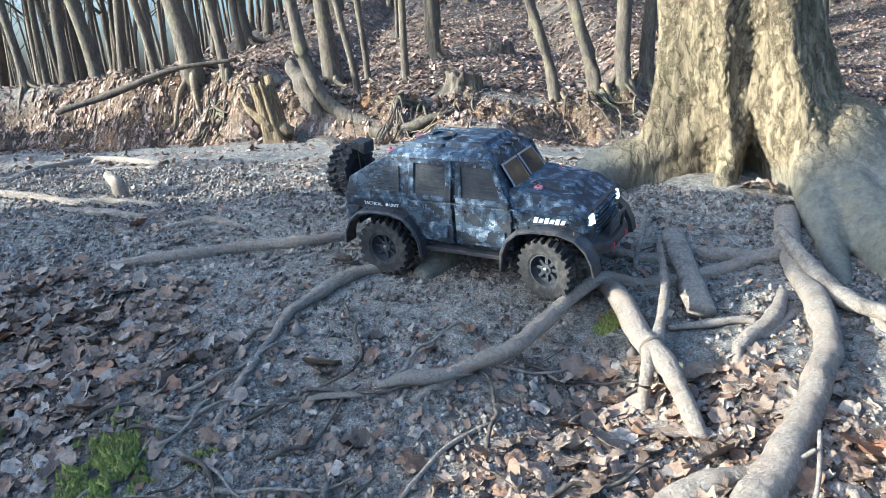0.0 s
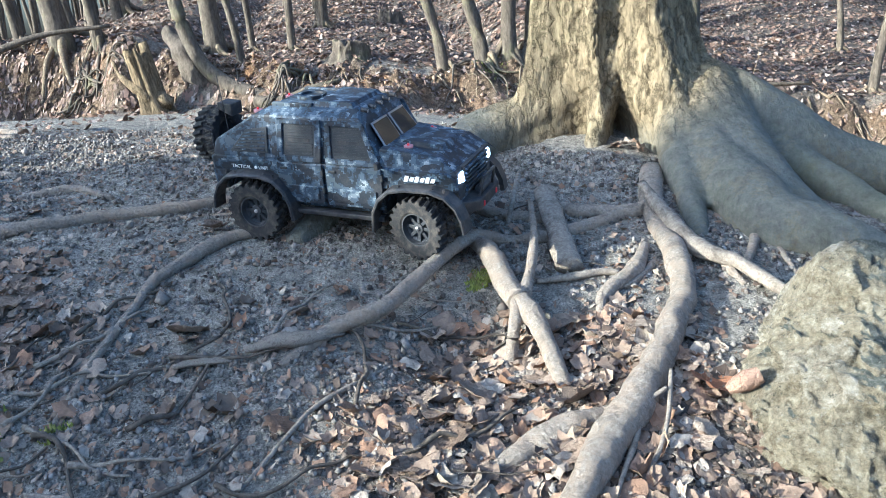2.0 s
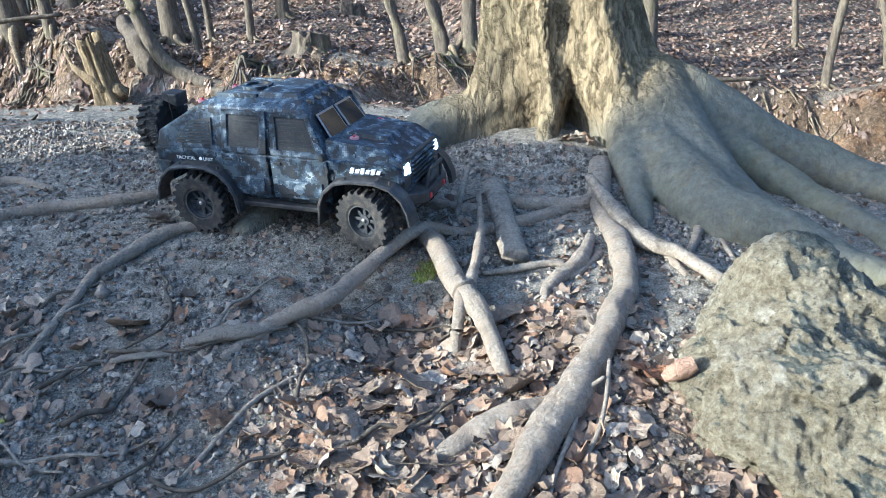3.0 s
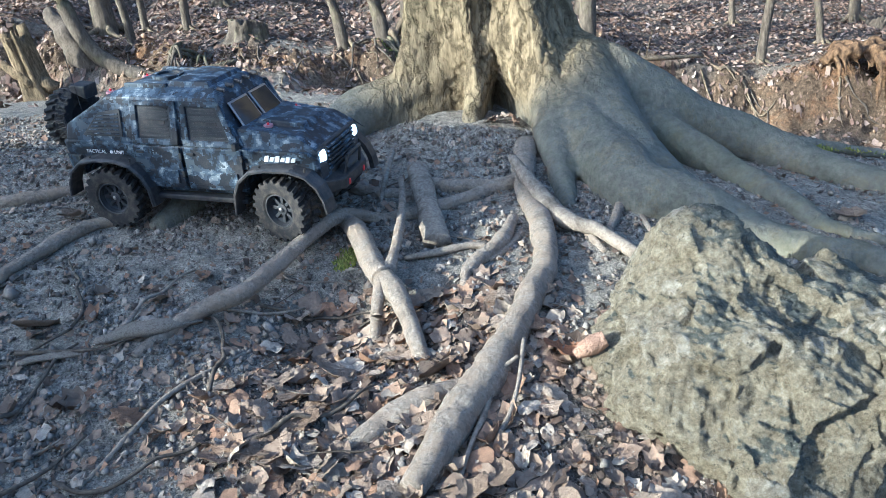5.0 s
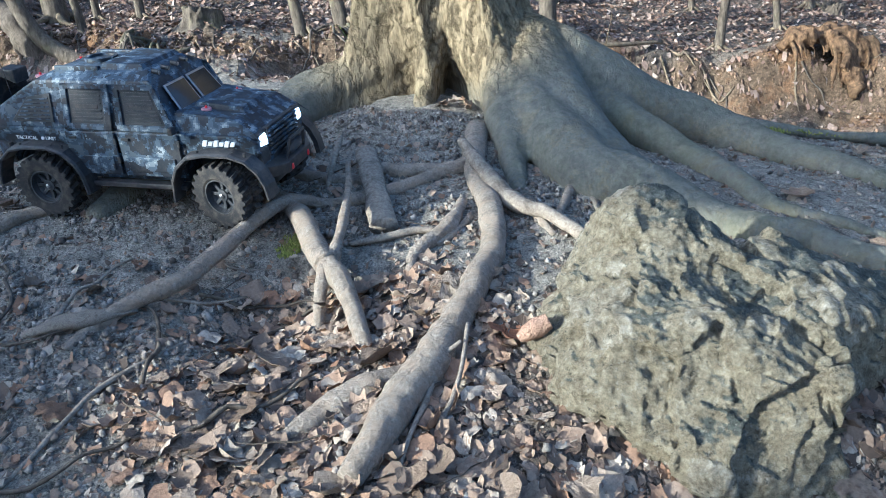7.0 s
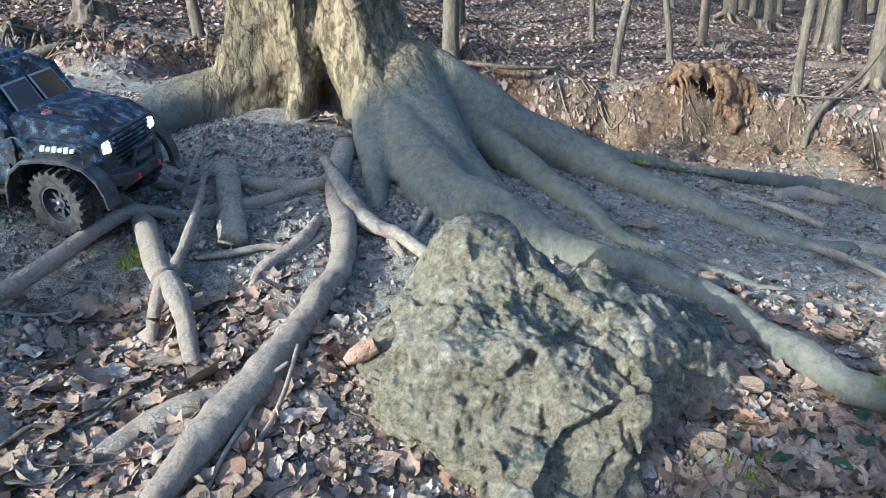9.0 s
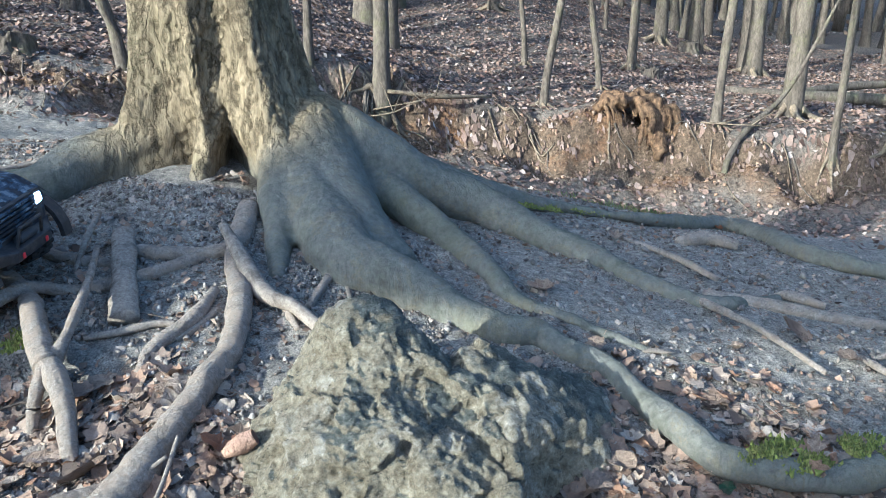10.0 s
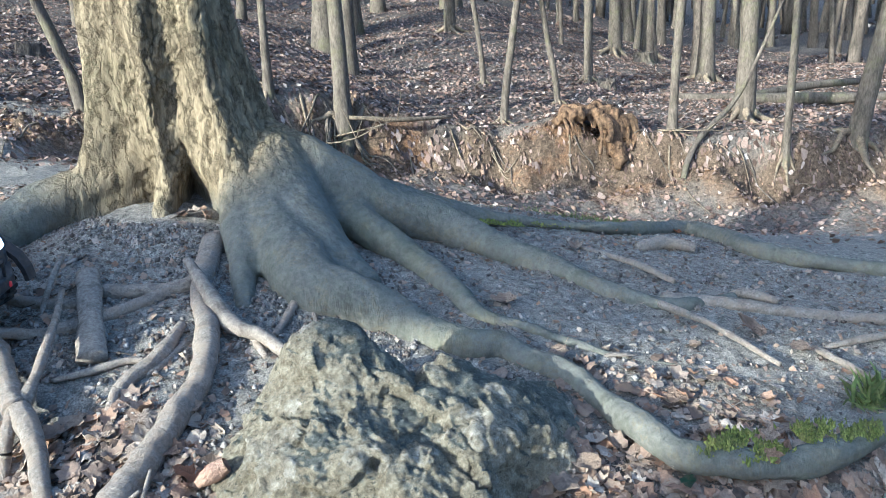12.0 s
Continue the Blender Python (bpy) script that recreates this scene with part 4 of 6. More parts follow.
for k, (x, y, r, ln, bd) in enumerate(RIGHT_TREES):
    forest_tree((x, y, gz(x, y)), r, (ln * 0.86, -ln * 0.5), 6 + 60 * r + k % 3, 330 + k, BARK_FOREST, bd, 6, feet=5)
# the tree with a crooked foot on the bank
v, f = tube(smooth_path([(-0.42, 4.62, 0.20, 0.05), (-0.62, 4.70, 0.27, 0.05), (-0.80, 4.76, 0.40, 0.044), (-0.90, 4.78, 0.62, 0.04), (-0.95, 4.8, 0.9, 0.038), (-0.99, 4.82, 1.4, 0.036), (-1.0, 4.9, 2.6, 0.032), (-0.9, 5.0, 5.0, 0.02), (-0.8, 5.1, 7.5, 0.006)], 6), 12, 0.07, 9, 5)
crook = thing("tree", (-0.75, 4.75, gz(-0.75, 4.75)), "bare tree with a crooked foot growing out of the bank", "tree", "woodland trees")
own(child("trunk", as_mesh("trunk", v, f, BARK_FOREST)), crook)

PROTO = []
for k, (r, h, mat) in enumerate(((0.045, 8, BARK_FOREST), (0.075, 11, BARK_FOREST), (0.11, 13, BARK_FOREST), (0.03, 6, BARK_DARK), (0.06, 10, BARK_DARK), (0.02, 4.5, BARK_DARK))):
    PROTO.append(forest_tree((-30 - 3 * k, -30, gz(-30 - 3 * k, -30)), r, (0.05 * (-1) ** k, 0.02), h, 400 + k, mat, 0, 10))


def plant(count, seed, ok, box, kinds=(0, 0, 1, 1, 2, 3, 3, 4, 4, 5)):
    rng = random.Random(seed)
    made, tries, spots = 0, 0, []
    while made < count and tries < 20000:
        tries += 1
        x, y = rng.uniform(box[0], box[1]), rng.uniform(box[2], box[3])
        if not ok(x, y) or any((x - a) ** 2 + (y - b) ** 2 < 0.16 for a, b in spots):
            continue
        spots.append((x, y))
        k = rng.choice(kinds)
        s = rng.uniform(0.8, 1.25)
        copy_thing(PROTO[k], pose(x, y, gz(x, y), rng.uniform(-4, 4), rng.uniform(-4, 4), rng.uniform(0, 360)) @ Matrix.Scale(s, 4))
        made += 1


def on_hill(x, y):
    az = math.degrees(math.atan2(x - 0.2, y))
    return y > float(bank_foot(x)) + 2.6 and -42 < az < 78 and math.hypot(x, y) < 42


plant(120, 501, lambda x, y: on_hill(x, y) and math.hypot(x, y) < 20, (-14, 19, 1, 20))
plant(76, 502, lambda x, y: on_hill(x, y) and math.hypot(x, y) > 14, (-26, 40, 4, 42))
plant(34, 503, lambda x, y: y > float(bank_foot(x)) + 1.0 and x < -2.0, (-11, -2.2, 6.5, 16), (0, 0, 3, 3, 4, 5, 5))
# unseen trees, added to dapple the sun; a lane towards it stays clear
plant(24, 504, lambda x, y: math.hypot(x - 0.5, y - 1) > 6.5 and y < 2.0 and not (x > 2 and y > -1.2) and abs(0.26 * x - 0.966 * y + 1.1) > 0.9, (-22, 14, -20, 3))


# ---- the far woods ----
fr = random.Random(560)
pieces = []
for k in range(620):
    a, d = math.radians(fr.uniform(-48, 80)), fr.uniform(17, 48)
    x, y = d * math.sin(a), d * math.cos(a)
    if y < float(bank_foot(x)) + 3 or (a < -0.25 and k % 2):
        continue
    z, r, h = gz(x, y), fr.uniform(0.03, 0.11), fr.uniform(8, 15)
    lx, ly = fr.gauss(0, 0.06), fr.gauss(0, 0.06)
    pts = [(x + lx * t * h + 0.1 * fr.gauss(0, 1) * t, y + ly * t * h, z - 0.1 + t * h, r * (1.25 - t)) for t in (0, 0.04, 0.2, 0.45, 0.75, 1)]
    pieces.append(tube(pts, 6, 0.03, 2, k))
    for j in range(5):
        q = pts[fr.randint(2, 5)]
        b = fr.uniform(0, 6.28)
        s = fr.uniform(0.8, 2.2)
        pieces.append(tube([(*q[:3], r * 0.35), (q[0] + s * 0.5 * math.cos(b), q[1] + s * 0.5 * math.sin(b), q[2] + 0.45 * s, r * 0.22), (q[0] + s * math.cos(b), q[1] + s * math.sin(b), q[2] + 1.1 * s, 0.004)], 4, 0, 2, k))
v, f = merge(pieces)
tagged(child("far_woods", as_mesh("far_woods", v, f, BARK_DARK)), "distant bare grey-brown trunks of the beech wood", "trees", kind="stuff")


# ---- leaves ----
def leaf_template(lobes, depth, curl, fold, seed, n=20, stalk=True):
    """A lobed leaf about one unit long, lying flat along y."""
    rng = random.Random(seed)
    vs, fs = [], []
    for k in range(n):
        a = 2 * math.pi * k / n
        r = 0.5 * (0.78 + 0.22 * math.cos(a)) * (1 - depth * (0.5 - 0.5 * math.cos(lobes * a + 0.6))) * rng.uniform(0.9, 1.08)
        x, y = 0.8 * r * math.sin(a), r * math.cos(a)
        vs.append((x, y))
    inner = [(0.5 * x, 0.5 * y) for x, y in vs]
    allv = vs + inner + [(0, 0)]
    out = []
    for x, y in allv:
        z = curl * (x * x + 0.5 * y * y) * 2 + fold * abs(x) + 0.05 * math.sin(9 * x + seed) * math.cos(8 * y + seed) + 0.045 * math.sin(23 * x + 2 * seed) * math.sin(19 * y + seed)
        out.append((x, y, z))
    for k in range(n):
        j = (k + 1) % n
        fs.append((k, j, n + j, n + k))
        fs.append((n + k, n + j, 2 * n))
    if stalk:
        b = len(out)
        out += [(-0.012, -0.36, 0.0), (0.012, -0.36, 0.0), (0.03, -0.62, 0.05), (0.01, -0.62, 0.06)]
        fs.append((b, b + 1, b + 2, b + 3))
    lo = min(p[2] for p in out)
    return np.array(out) - np.array((0, 0, lo)), fs


LEAVES = [leaf_template(*p) for p in ((7, 0.32, 0.25, 0.15, 1), (5, 0.45, -0.35, 0.25, 2), (9, 0.22, 0.7, 0.0, 3), (3, 0.10, 0.5, 0.3, 4), (7, 0.38, -0.6, 0.1, 5), (5, 0.30, 0.9, 0.5, 6))]
SIMPLE = [leaf_template(4, 0.35, 0.25, 0.15, 11, 7, False), leaf_template(3, 0.4, -0.3, 0.2, 12, 6, False), leaf_template(5, 0.3, 0.4, 0.1, 13, 7, False)]


SMALL_LEAVES = [leaf_template(*p, 14, False) for p in ((6, 0.28, 0.35, 0.12, 31), (5, 0.34, -0.35, 0.18, 32), (7, 0.25, 0.8, 0.1, 33), (3, 0.14, -0.5, 0.2, 34))]


FLAKE = [(np.array([(-0.5, -0.3, 0.0), (0.4, -0.4, 0.12), (0.5, 0.35, 0.0), (-0.3, 0.45, 0.18), (0.05, 0.0, 0.1)]), [(0, 1, 4), (1, 2, 4), (2, 3, 4), (3, 0, 4)]), (np.array([(-0.5, 0.0, 0.1), (0.0, -0.22, 0.0), (0.5, 0.0, 0.12), (0.0, 0.25, 0.05)]), [(0, 1, 2), (0, 2, 3)])]


def strew(name, templates, xs, ys, sizes, mat, label, category, seed, tilt=0.35, lift=0.0, squash=1.0, base=None, heights=None):
    """One object of many small pieces lying on the ground."""
    rng = np.random.default_rng(seed)
    n = len(xs)
    which = rng.integers(0, len(templates), n)
    V, L, S, tot = [], [], [], 0
    zs = (ground_z(xs, ys) if heights is None else heights) + lift
    e = 0.02
    gx = np.clip((land(xs + e, ys) - land(xs - e, ys)) / (2 * e), -1.5, 1.5)
    gy = np.clip((land(xs, ys + e) - land(xs, ys - e)) / (2 * e), -1.5, 1.5)
    for k, (tv, tf) in enumerate(templates):
        sel = np.where(which == k)[0]
        m = len(sel)
        if not m:
            continue
        yaw, ta, tb = rng.uniform(0, 6.283, m), rng.normal(0, tilt, m), rng.normal(0, tilt, m)
        s = sizes[sel]
        p = tv[None] * s[:, None, None] * np.array((1, 1, squash))
        p = p * (1 + 0.18 * np.clip(rng.standard_normal((m, 1, 3)), -2, 2) * np.array((1, 1, 2.2)))
        c, sn = np.cos(ta)[:, None], np.sin(ta)[:, None]
        y2, z2 = p[..., 1] * c - p[..., 2] * sn, p[..., 1] * sn + p[..., 2] * c
        c, sn = np.cos(tb)[:, None], np.sin(tb)[:, None]
        x3, z3 = p[..., 0] * c + z2 * sn, -p[..., 0] * sn + z2 * c
        c, sn = np.cos(yaw)[:, None], np.sin(yaw)[:, None]
        x4, y4 = x3 * c - y2 * sn, x3 * sn + y2 * c
        z4 = z3 + gx[sel][:, None] * x4 + gy[sel][:, None] * y4
        low = np.minimum(z3.min(1), 0)[:, None] * 0.6
        P = np.stack([xs[sel][:, None] + x4, ys[sel][:, None] + y4, zs[sel][:, None] + z4 - low], -1)
        V.append(P.reshape(-1, 3))
        offs = tot + np.arange(m) * len(tv)
        for f in tf:
            L.append((np.array(f)[None] + offs[:, None]).ravel())
            S.append(np.full(m, len(f)))
        tot += m * len(tv)
    V, L, S = np.vstack(V), np.concatenate(L), np.concatenate(S)
    me = bpy.data.meshes.new(name)
    me.vertices.add(len(V))
    me.vertices.foreach_set("co", V.astype(np.float32).ravel())
    me.loops.add(len(L))
    me.loops.foreach_set("vertex_index", L.astype(np.int32))
    me.polygons.add(len(S))
    me.polygons.foreach_set("loop_start", (np.cumsum(S) - S).astype(np.int32))
    me.update(calc_edges=True)
    me.shade_smooth()
    me.materials.append(mat)
    return tagged(new(name, me), label, category, kind="stuff")


def sample(n, box, density, seed):
    rng = np.random.default_rng(seed)
    xs, ys = np.empty(0), np.empty(0)
    while len(xs) < n:
        x, y = rng.uniform(box[0], box[1], n), rng.uniform(box[2], box[3], n)
        keep = rng.random(n) < density(x, y)
        xs, ys = np.concatenate([xs, x[keep]]), np.concatenate([ys, y[keep]])
    return xs[:n], ys[:n]


def clear_of_rock(x, y):
    return (np.hypot((x - 0.86) / 0.20, (y - 0.93) / 0.18) > 1) & (np.hypot((x - 1.07) / 0.12, (y - 0.92) / 0.12) > 1) & (np.hypot(x - TREE[0], y - TREE[1]) > 0.27)


rng = np.random.default_rng(71)
# hillside and bank litter
xs, ys = sample(52000, (-7, 10, 2.0, 13), lambda x, y: (litter_mask(x, y) * (y > bank_foot(x) - 0.5) + 0.06 * (y > 2.6)) * np.exp(-np.maximum(y - 6, 0) / 5) * (0.75 + 0.5 * vnoise(x * 2, y * 2, 0, 77)), 72)
strew("hill_litter", SIMPLE, xs, ys, rng.uniform(0.028, 0.066, len(xs)), HILL_LITTER, "carpet of fallen red-brown beech leaves on the woodland slope", "leaf litter", 73, 0.4, 0.004)
xs, ys = sample(60000, (-6, 10, 2.2, 12), lambda x, y: (litter_mask(x, y) * (y > bank_foot(x) - 0.4) + 0.75 * bank_mask(x, y) * (x < 0.8)) * np.exp(-np.maximum(y - 6, 0) / 5), 172)
strew("hill_litter", FLAKE, xs, ys, rng.uniform(0.014, 0.038, len(xs)), HILL_LITTER, "broken pale beech leaves strewn over the woodland slope", "leaf litter", 173, 0.3, 0.006)
xs, ys = sample(9000, (-14, 18, 10, 32), lambda x, y: sstep(-40, -20, np.degrees(np.arctan2(x, y))), 74)
strew("hill_litter", FLAKE, xs, ys, rng.uniform(0.06, 0.12, len(xs)), HILL_LITTER, "fallen leaves carpeting the distant woodland floor", "leaf litter", 75, 0.4, 0.004)
xs, ys = sample(5200, (-4, 5.5, 2.2, 6.8), lambda x, y: 0.9 * bank_mask(x, y) * (0.3 + 0.7 * (x < 0.5)), 76)
strew("bank_litter", FLAKE, xs, ys, rng.uniform(0.012, 0.035, len(xs)), HILL_LITTER, "scraps of leaf caught on the eroded bank", "leaf litter", 78, 0.5, 0.004)
OCTA = (np.array([(1, 0, 0), (0, 1, 0), (-1, 0, 0), (0, -1, 0), (0.1, 0.1, 0.7), (0, 0, -0.6)]) * 0.5, [(0, 1, 4), (1, 2, 4), (2, 3, 4), (3, 0, 4), (1, 0, 5), (2, 1, 5), (3, 2, 5), (0, 3, 5)])
xs, ys = sample(5000, (-4, 5.5, 2.2, 6.8), lambda x, y: bank_mask(x, y), 79)
strew("clods", [OCTA], xs, ys, 0.006 + 0.035 * rng.random(len(xs)) ** 2.5, CLOD, "crumbling clods of ochre soil on the bank", "soil clods", 80, 0.5, 0.0)
xs, ys = sample(26000, (-9, 9, -8, 4), lambda x, y: 0.4 * ((np.hypot(x - 0.5, y - 1.2) > 2.6) | (y < 0.3)), 98)
strew("leaf_litter", FLAKE, xs, ys, rng.uniform(0.015, 0.036, len(xs)), HILL_LITTER, "scattered fallen leaves on the woodland floor", "leaf litter", 99, 0.4, 0.0)
# foreground leaves and crumbs
xs, ys = sample(15500, (-1.6, 2.6, 0.30, 1.75), lambda x, y: litter_mask(x, y) * clear_of_rock(x, y), 81)
strew("leaf_litter", SMALL_LEAVES, xs, ys, 0.007 + 0.050 * rng.random(len(xs)) ** 2.2, LITTER, "broken dry leaves piled among the roots", "leaf litter", 82, 0.20, 0.0)
xs, ys = sample(62000, (-1.6, 2.8, 0.45, 2.8), lambda x, y: (1 - 0.5 * (x > 1.2) * (y > 0.8)) * (0.35 + 0.65 * litter_mask(x, y) + 0.35 * (vnoise(x * 7, y * 7, 0, 5) > 0.1)) * clear_of_rock(x, y), 83)
strew("leaf_crumbs", FLAKE, xs, ys, 0.003 + 0.014 * rng.random(len(xs)) ** 2.0, LITTER, "small crumbs of dead leaves on bare soil", "leaf litter", 84, 0.4, 0.0)
xs, ys = sample(13000, (-1.5, 2.6, 0.65, 2.5), lambda x, y: (1 - 0.85 * (x > 1.2)) * (0.35 + 0.65 * (fbm(x * 5, y * 5, 0, 15, 2) > 0)) * clear_of_rock(x, y) * (1 - 0.6 * litter_mask(x, y)), 85)
strew("grit", [OCTA], xs, ys, 0.0018 + 0.0105 * rng.random(len(xs)) ** 4, PEBBLE, "grit and small stones trodden into the soil", "gravel", 86, 0.5, 0.0)
xs, ys = sample(52000, (-1.5, 2.6, 0.65, 2.6), lambda x, y: (1 - 0.7 * (x > 1.15)) * (0.25 + 0.75 * sstep(-0.1, 0.3, fbm(x * 7, y * 7, 0, 16, 3))) * clear_of_rock(x, y) * (1 - 0.5 * litter_mask(x, y)), 185)
strew("soil_crumbs", [OCTA], xs, ys, 0.003 + 0.012 * rng.random(len(xs)) ** 3, CRUMB, "loose dry crumbs of trodden grey soil", "soil crumbs", 186, 0.5, 0.0)
xs, ys = sample(260, (-1.2, 2.4, 0.8, 2.4), lambda x, y: (1 - litter_mask(x, y)) * clear_of_rock(x, y), 87)
strew("stones", [OCTA], xs, ys, 0.008 + 0.022 * rng.random(len(xs)) ** 2, PEBBLE, "scattered small pale stones on the path", "gravel", 88, 0.4, 0.0)

# whole leaves, one by one
LEAF_MESH = [as_mesh("fallen_leaf", tv, tf, LEAF) for tv, tf in LEAVES]
xs, ys = sample(300, (-0.95, 1.9, 0.52, 1.5), lambda x, y: litter_mask(x, y) ** 1.5 * clear_of_rock(x, y), 91)
x2, y2 = sample(45, (-0.9, 2.5, 0.75, 2.3), lambda x, y: (1 - litter_mask(x, y)) * clear_of_rock(x, y), 191)
xs, ys = np.concatenate([xs, x2]), np.concatenate([ys, y2])
lr = random.Random(92)
for x, y in zip(xs, ys):
    s = lr.uniform(0.040, 0.088)
    ob = new("fallen_leaf", LEAF_MESH[lr.randrange(6)])
    ob.matrix_world = pose(x, y, gz(x, y) + lr.uniform(0.001, 0.009), lr.gauss(0, 11), lr.gauss(0, 11), lr.uniform(0, 360)) @ Matrix.Diagonal((s, s * lr.uniform(0.9, 1.25), s * 0.8, 1))
    tagged(ob, "curled dry brown leaf lying on the ground", "leaf", "fallen leaves")
for x, y, h, a, b in ((1.43, 0.68, 0.062, 50, 20), (1.45, 0.655, 0.05, 75, -30), (1.41, 0.66, 0.055, 30, 60), (1.46, 0.69, 0.064, 10, -40)):
    ob = new("fallen_leaf", LEAF_MESH[lr.randrange(6)])
    ob.matrix_world = pose(x, y, gz(x, y) + h, a, b, lr.uniform(0, 360)) @ Matrix.Scale(0.045, 4)
    tagged(ob, "crumpled dry leaf caught on the mossy root", "leaf", "fallen leaves")
for k in range(9):
    ob = new("fallen_leaf", LEAF_MESH[lr.randrange(6)])
    x, y = 0.785 + lr.gauss(0, 0.03), 1.83 + lr.gauss(0, 0.02)
    ob.matrix_world = pose(x, y, gz(x, y) + 0.008, lr.gauss(0, 18), lr.gauss(0, 18), lr.uniform(0, 360)) @ Matrix.Scale(lr.uniform(0.025, 0.045), 4)
    tagged(ob, "reddish dry leaf lying in the tree hollow", "leaf", "fallen leaves")
# the rolled leaf against the boulder
v, f = tube([(0.622, 0.952, 0.028, 0.006), (0.632, 0.951, 0.034, 0.011), (0.648, 0.949, 0.042, 0.013), (0.664, 0.946, 0.050, 0.010)], 14, 0.12, 60, 3)
tagged(child("rolled_leaf", as_mesh("rolled_leaf", v, f[:-2], ROLLED)), "rolled pinkish-brown dead leaf leaning on the boulder", "leaf")

# ---- twigs ----
tw = random.Random(95)
TWIG_MESH = []
for k in range(6):
    pts, p, a = [], Vector((0, 0, 0.0)), 0.0
    for j in range(6):
        pts.append((p.x, p.y, p.z, 0.0042 * (1 - 0.13 * j)))
        a += tw.uniform(-0.5, 0.5)
        p = p + Vector((math.cos(a), math.sin(a), tw.uniform(-0.05, 0.06))) * 0.2
    v, f = tube(smooth_path([(x * 1.0, y, z, r * 3.2) for x, y, z, r in pts], 2), 6, 0.2, 12, k)
    TWIG_MESH.append(as_mesh("twig", v, f, BARK_DARK if k % 2 else BARK_DRY))
xs, ys = sample(150, (-1.1, 1.9, 0.62, 2.3), lambda x, y: (0.35 + litter_mask(x, y)) * clear_of_rock(x, y), 96)
for x, y in zip(xs, ys):
    s = tw.uniform(0.05, 0.17)
    ob = new("twig", TWIG_MESH[tw.randrange(6)])
    ob.matrix_world = pose(x, y, gz(x, y) + 0.004, tw.gauss(0, 5), tw.gauss(0, 5), tw.uniform(0, 360)) @ Matrix.Scale(s, 4)
    tagged(ob, "thin dry twig lying on the soil", "twig", "fallen twigs")

for k, (x, y, rz, s) in enumerate(((1.96, 1.175, -38, 0.10), (2.42, 1.66, 20, 0.14), (1.42, 1.02, -30, 0.06), (0.02, 1.21, 12, 0.16), (-0.12, 1.19, 4, 0.10))):
    v, f = tube(smooth_path([(-0.5, 0, 0.02, 0.05), (-0.2, 0.02, 0.05, 0.11), (0.15, -0.02, 0.05, 0.10), (0.5, 0.01, 0.02, 0.03)], 4), 10, 0.3, 6, 60 + k, 0.5)
    ob = child("wood_chip", as_mesh("wood_chip", v, f, BARK_DRY))
    ob.matrix_world = pose(x, y, gz(x, y) + 0.002, 0, 0, rz) @ Matrix.Scale(s, 4)
    tagged(ob, "flat pale chip of weathered wood on the trail", "wood chip", "wood chips")
# wet dark rootlets in the soil
wr = random.Random(97)
for k in range(26):
    x, y, a = wr.uniform(-0.55, 0.28), wr.uniform(0.92, 1.28), wr.uniform(-0.4, 1.2)
    row = []
    for j in range(7):
        row.append((x, y, gz(x, y) + 0.004 + 0.010 * math.sin(j * 0.9 + k) ** 2, 0.0042 * (1 - 0.1 * j) * wr.uniform(0.8, 1.2)))
        a += wr.uniform(-0.5, 0.5)
        x, y = x + 0.034 * math.cos(a), y + 0.034 * math.sin(a)
    v, f = tube(smooth_path(row, 3), 7, 0.15, 60, k)
    tagged(child("rootlet", as_mesh("rootlet", v, f, BARK_DARK if k % 3 else BARK_DRY)), "thin dark rootlet winding over the soil", "root", "rootlets")

# ---- moss, grass, ivy ----
BLADE = (np.array([(-0.05, 0, 0), (0.05, 0, 0), (0.03, 0.15, 0.6), (0, 0.5, 0.95)]), [(0, 1, 2), (0, 2, 3)])
TUFT = (np.array([(-0.3, -0.2, 0), (0.3, -0.2, 0), (0, 0.35, 0), (0.05, 0.0, 0.8)]), [(0, 1, 3), (1, 2, 3), (2, 0, 3)])


def moss(cx, cy, rx, ry, count, seed, size=0.007, lift=0.0):
    g = np.random.default_rng(seed)
    x, y = cx + rx * g.normal(0, 0.5, count), cy + ry * g.normal(0, 0.5, count)
    keep = vnoise(x * 40, y * 40, 0, seed) > -0.25
    x, y = x[keep], y[keep]
    strew("moss", [TUFT], x, y, g.uniform(0.6, 1.3, len(x)) * size, MOSS, "cushion of yellow-green moss", "moss", seed + 1, 0.35, lift)


moss(-0.46, 1.05, 0.05, 0.06, 3000, 601, 0.011, 0.004)
moss(-0.45, 1.07, 0.03, 0.04, 1500, 602, 0.012, 0.012)
moss(-0.31, 1.08, 0.02, 0.015, 300, 603)
moss(0.345, 1.36, 0.035, 0.03, 700, 605)
moss(0.93, 1.66, 0.05, 0.04, 900, 607)
moss(1.00, 1.60, 0.03, 0.03, 500, 609)
moss(1.47, 0.668, 0.07, 0.014, 2200, 611, 0.009, 0.052)
moss(1.37, 0.702, 0.035, 0.014, 1200, 613, 0.009, 0.054)
moss(1.60, 0.638, 0.05, 0.012, 1100, 615, 0.008, 0.048)
moss(1.10, 0.70, 0.06, 0.03, 600, 617)
moss(-0.02, 1.60, 0.02, 0.012, 200, 619, 0.005, 0.012)
moss(1.6, 1.9, 0.22, 0.05, 1200, 621, 0.008, 0.02)


def grass(cx, cy, rx, ry, count, seed, size):
    g = np.random.default_rng(seed)
    x, y = cx + rx * g.normal(0, 0.5, count), cy + ry * g.normal(0, 0.5, count)
    strew("grass", [BLADE], x, y, g.uniform(0.6, 1.3, count) * size, GRASS, "tuft of short green grass", "grass", seed + 1, 0.45, 0.0)


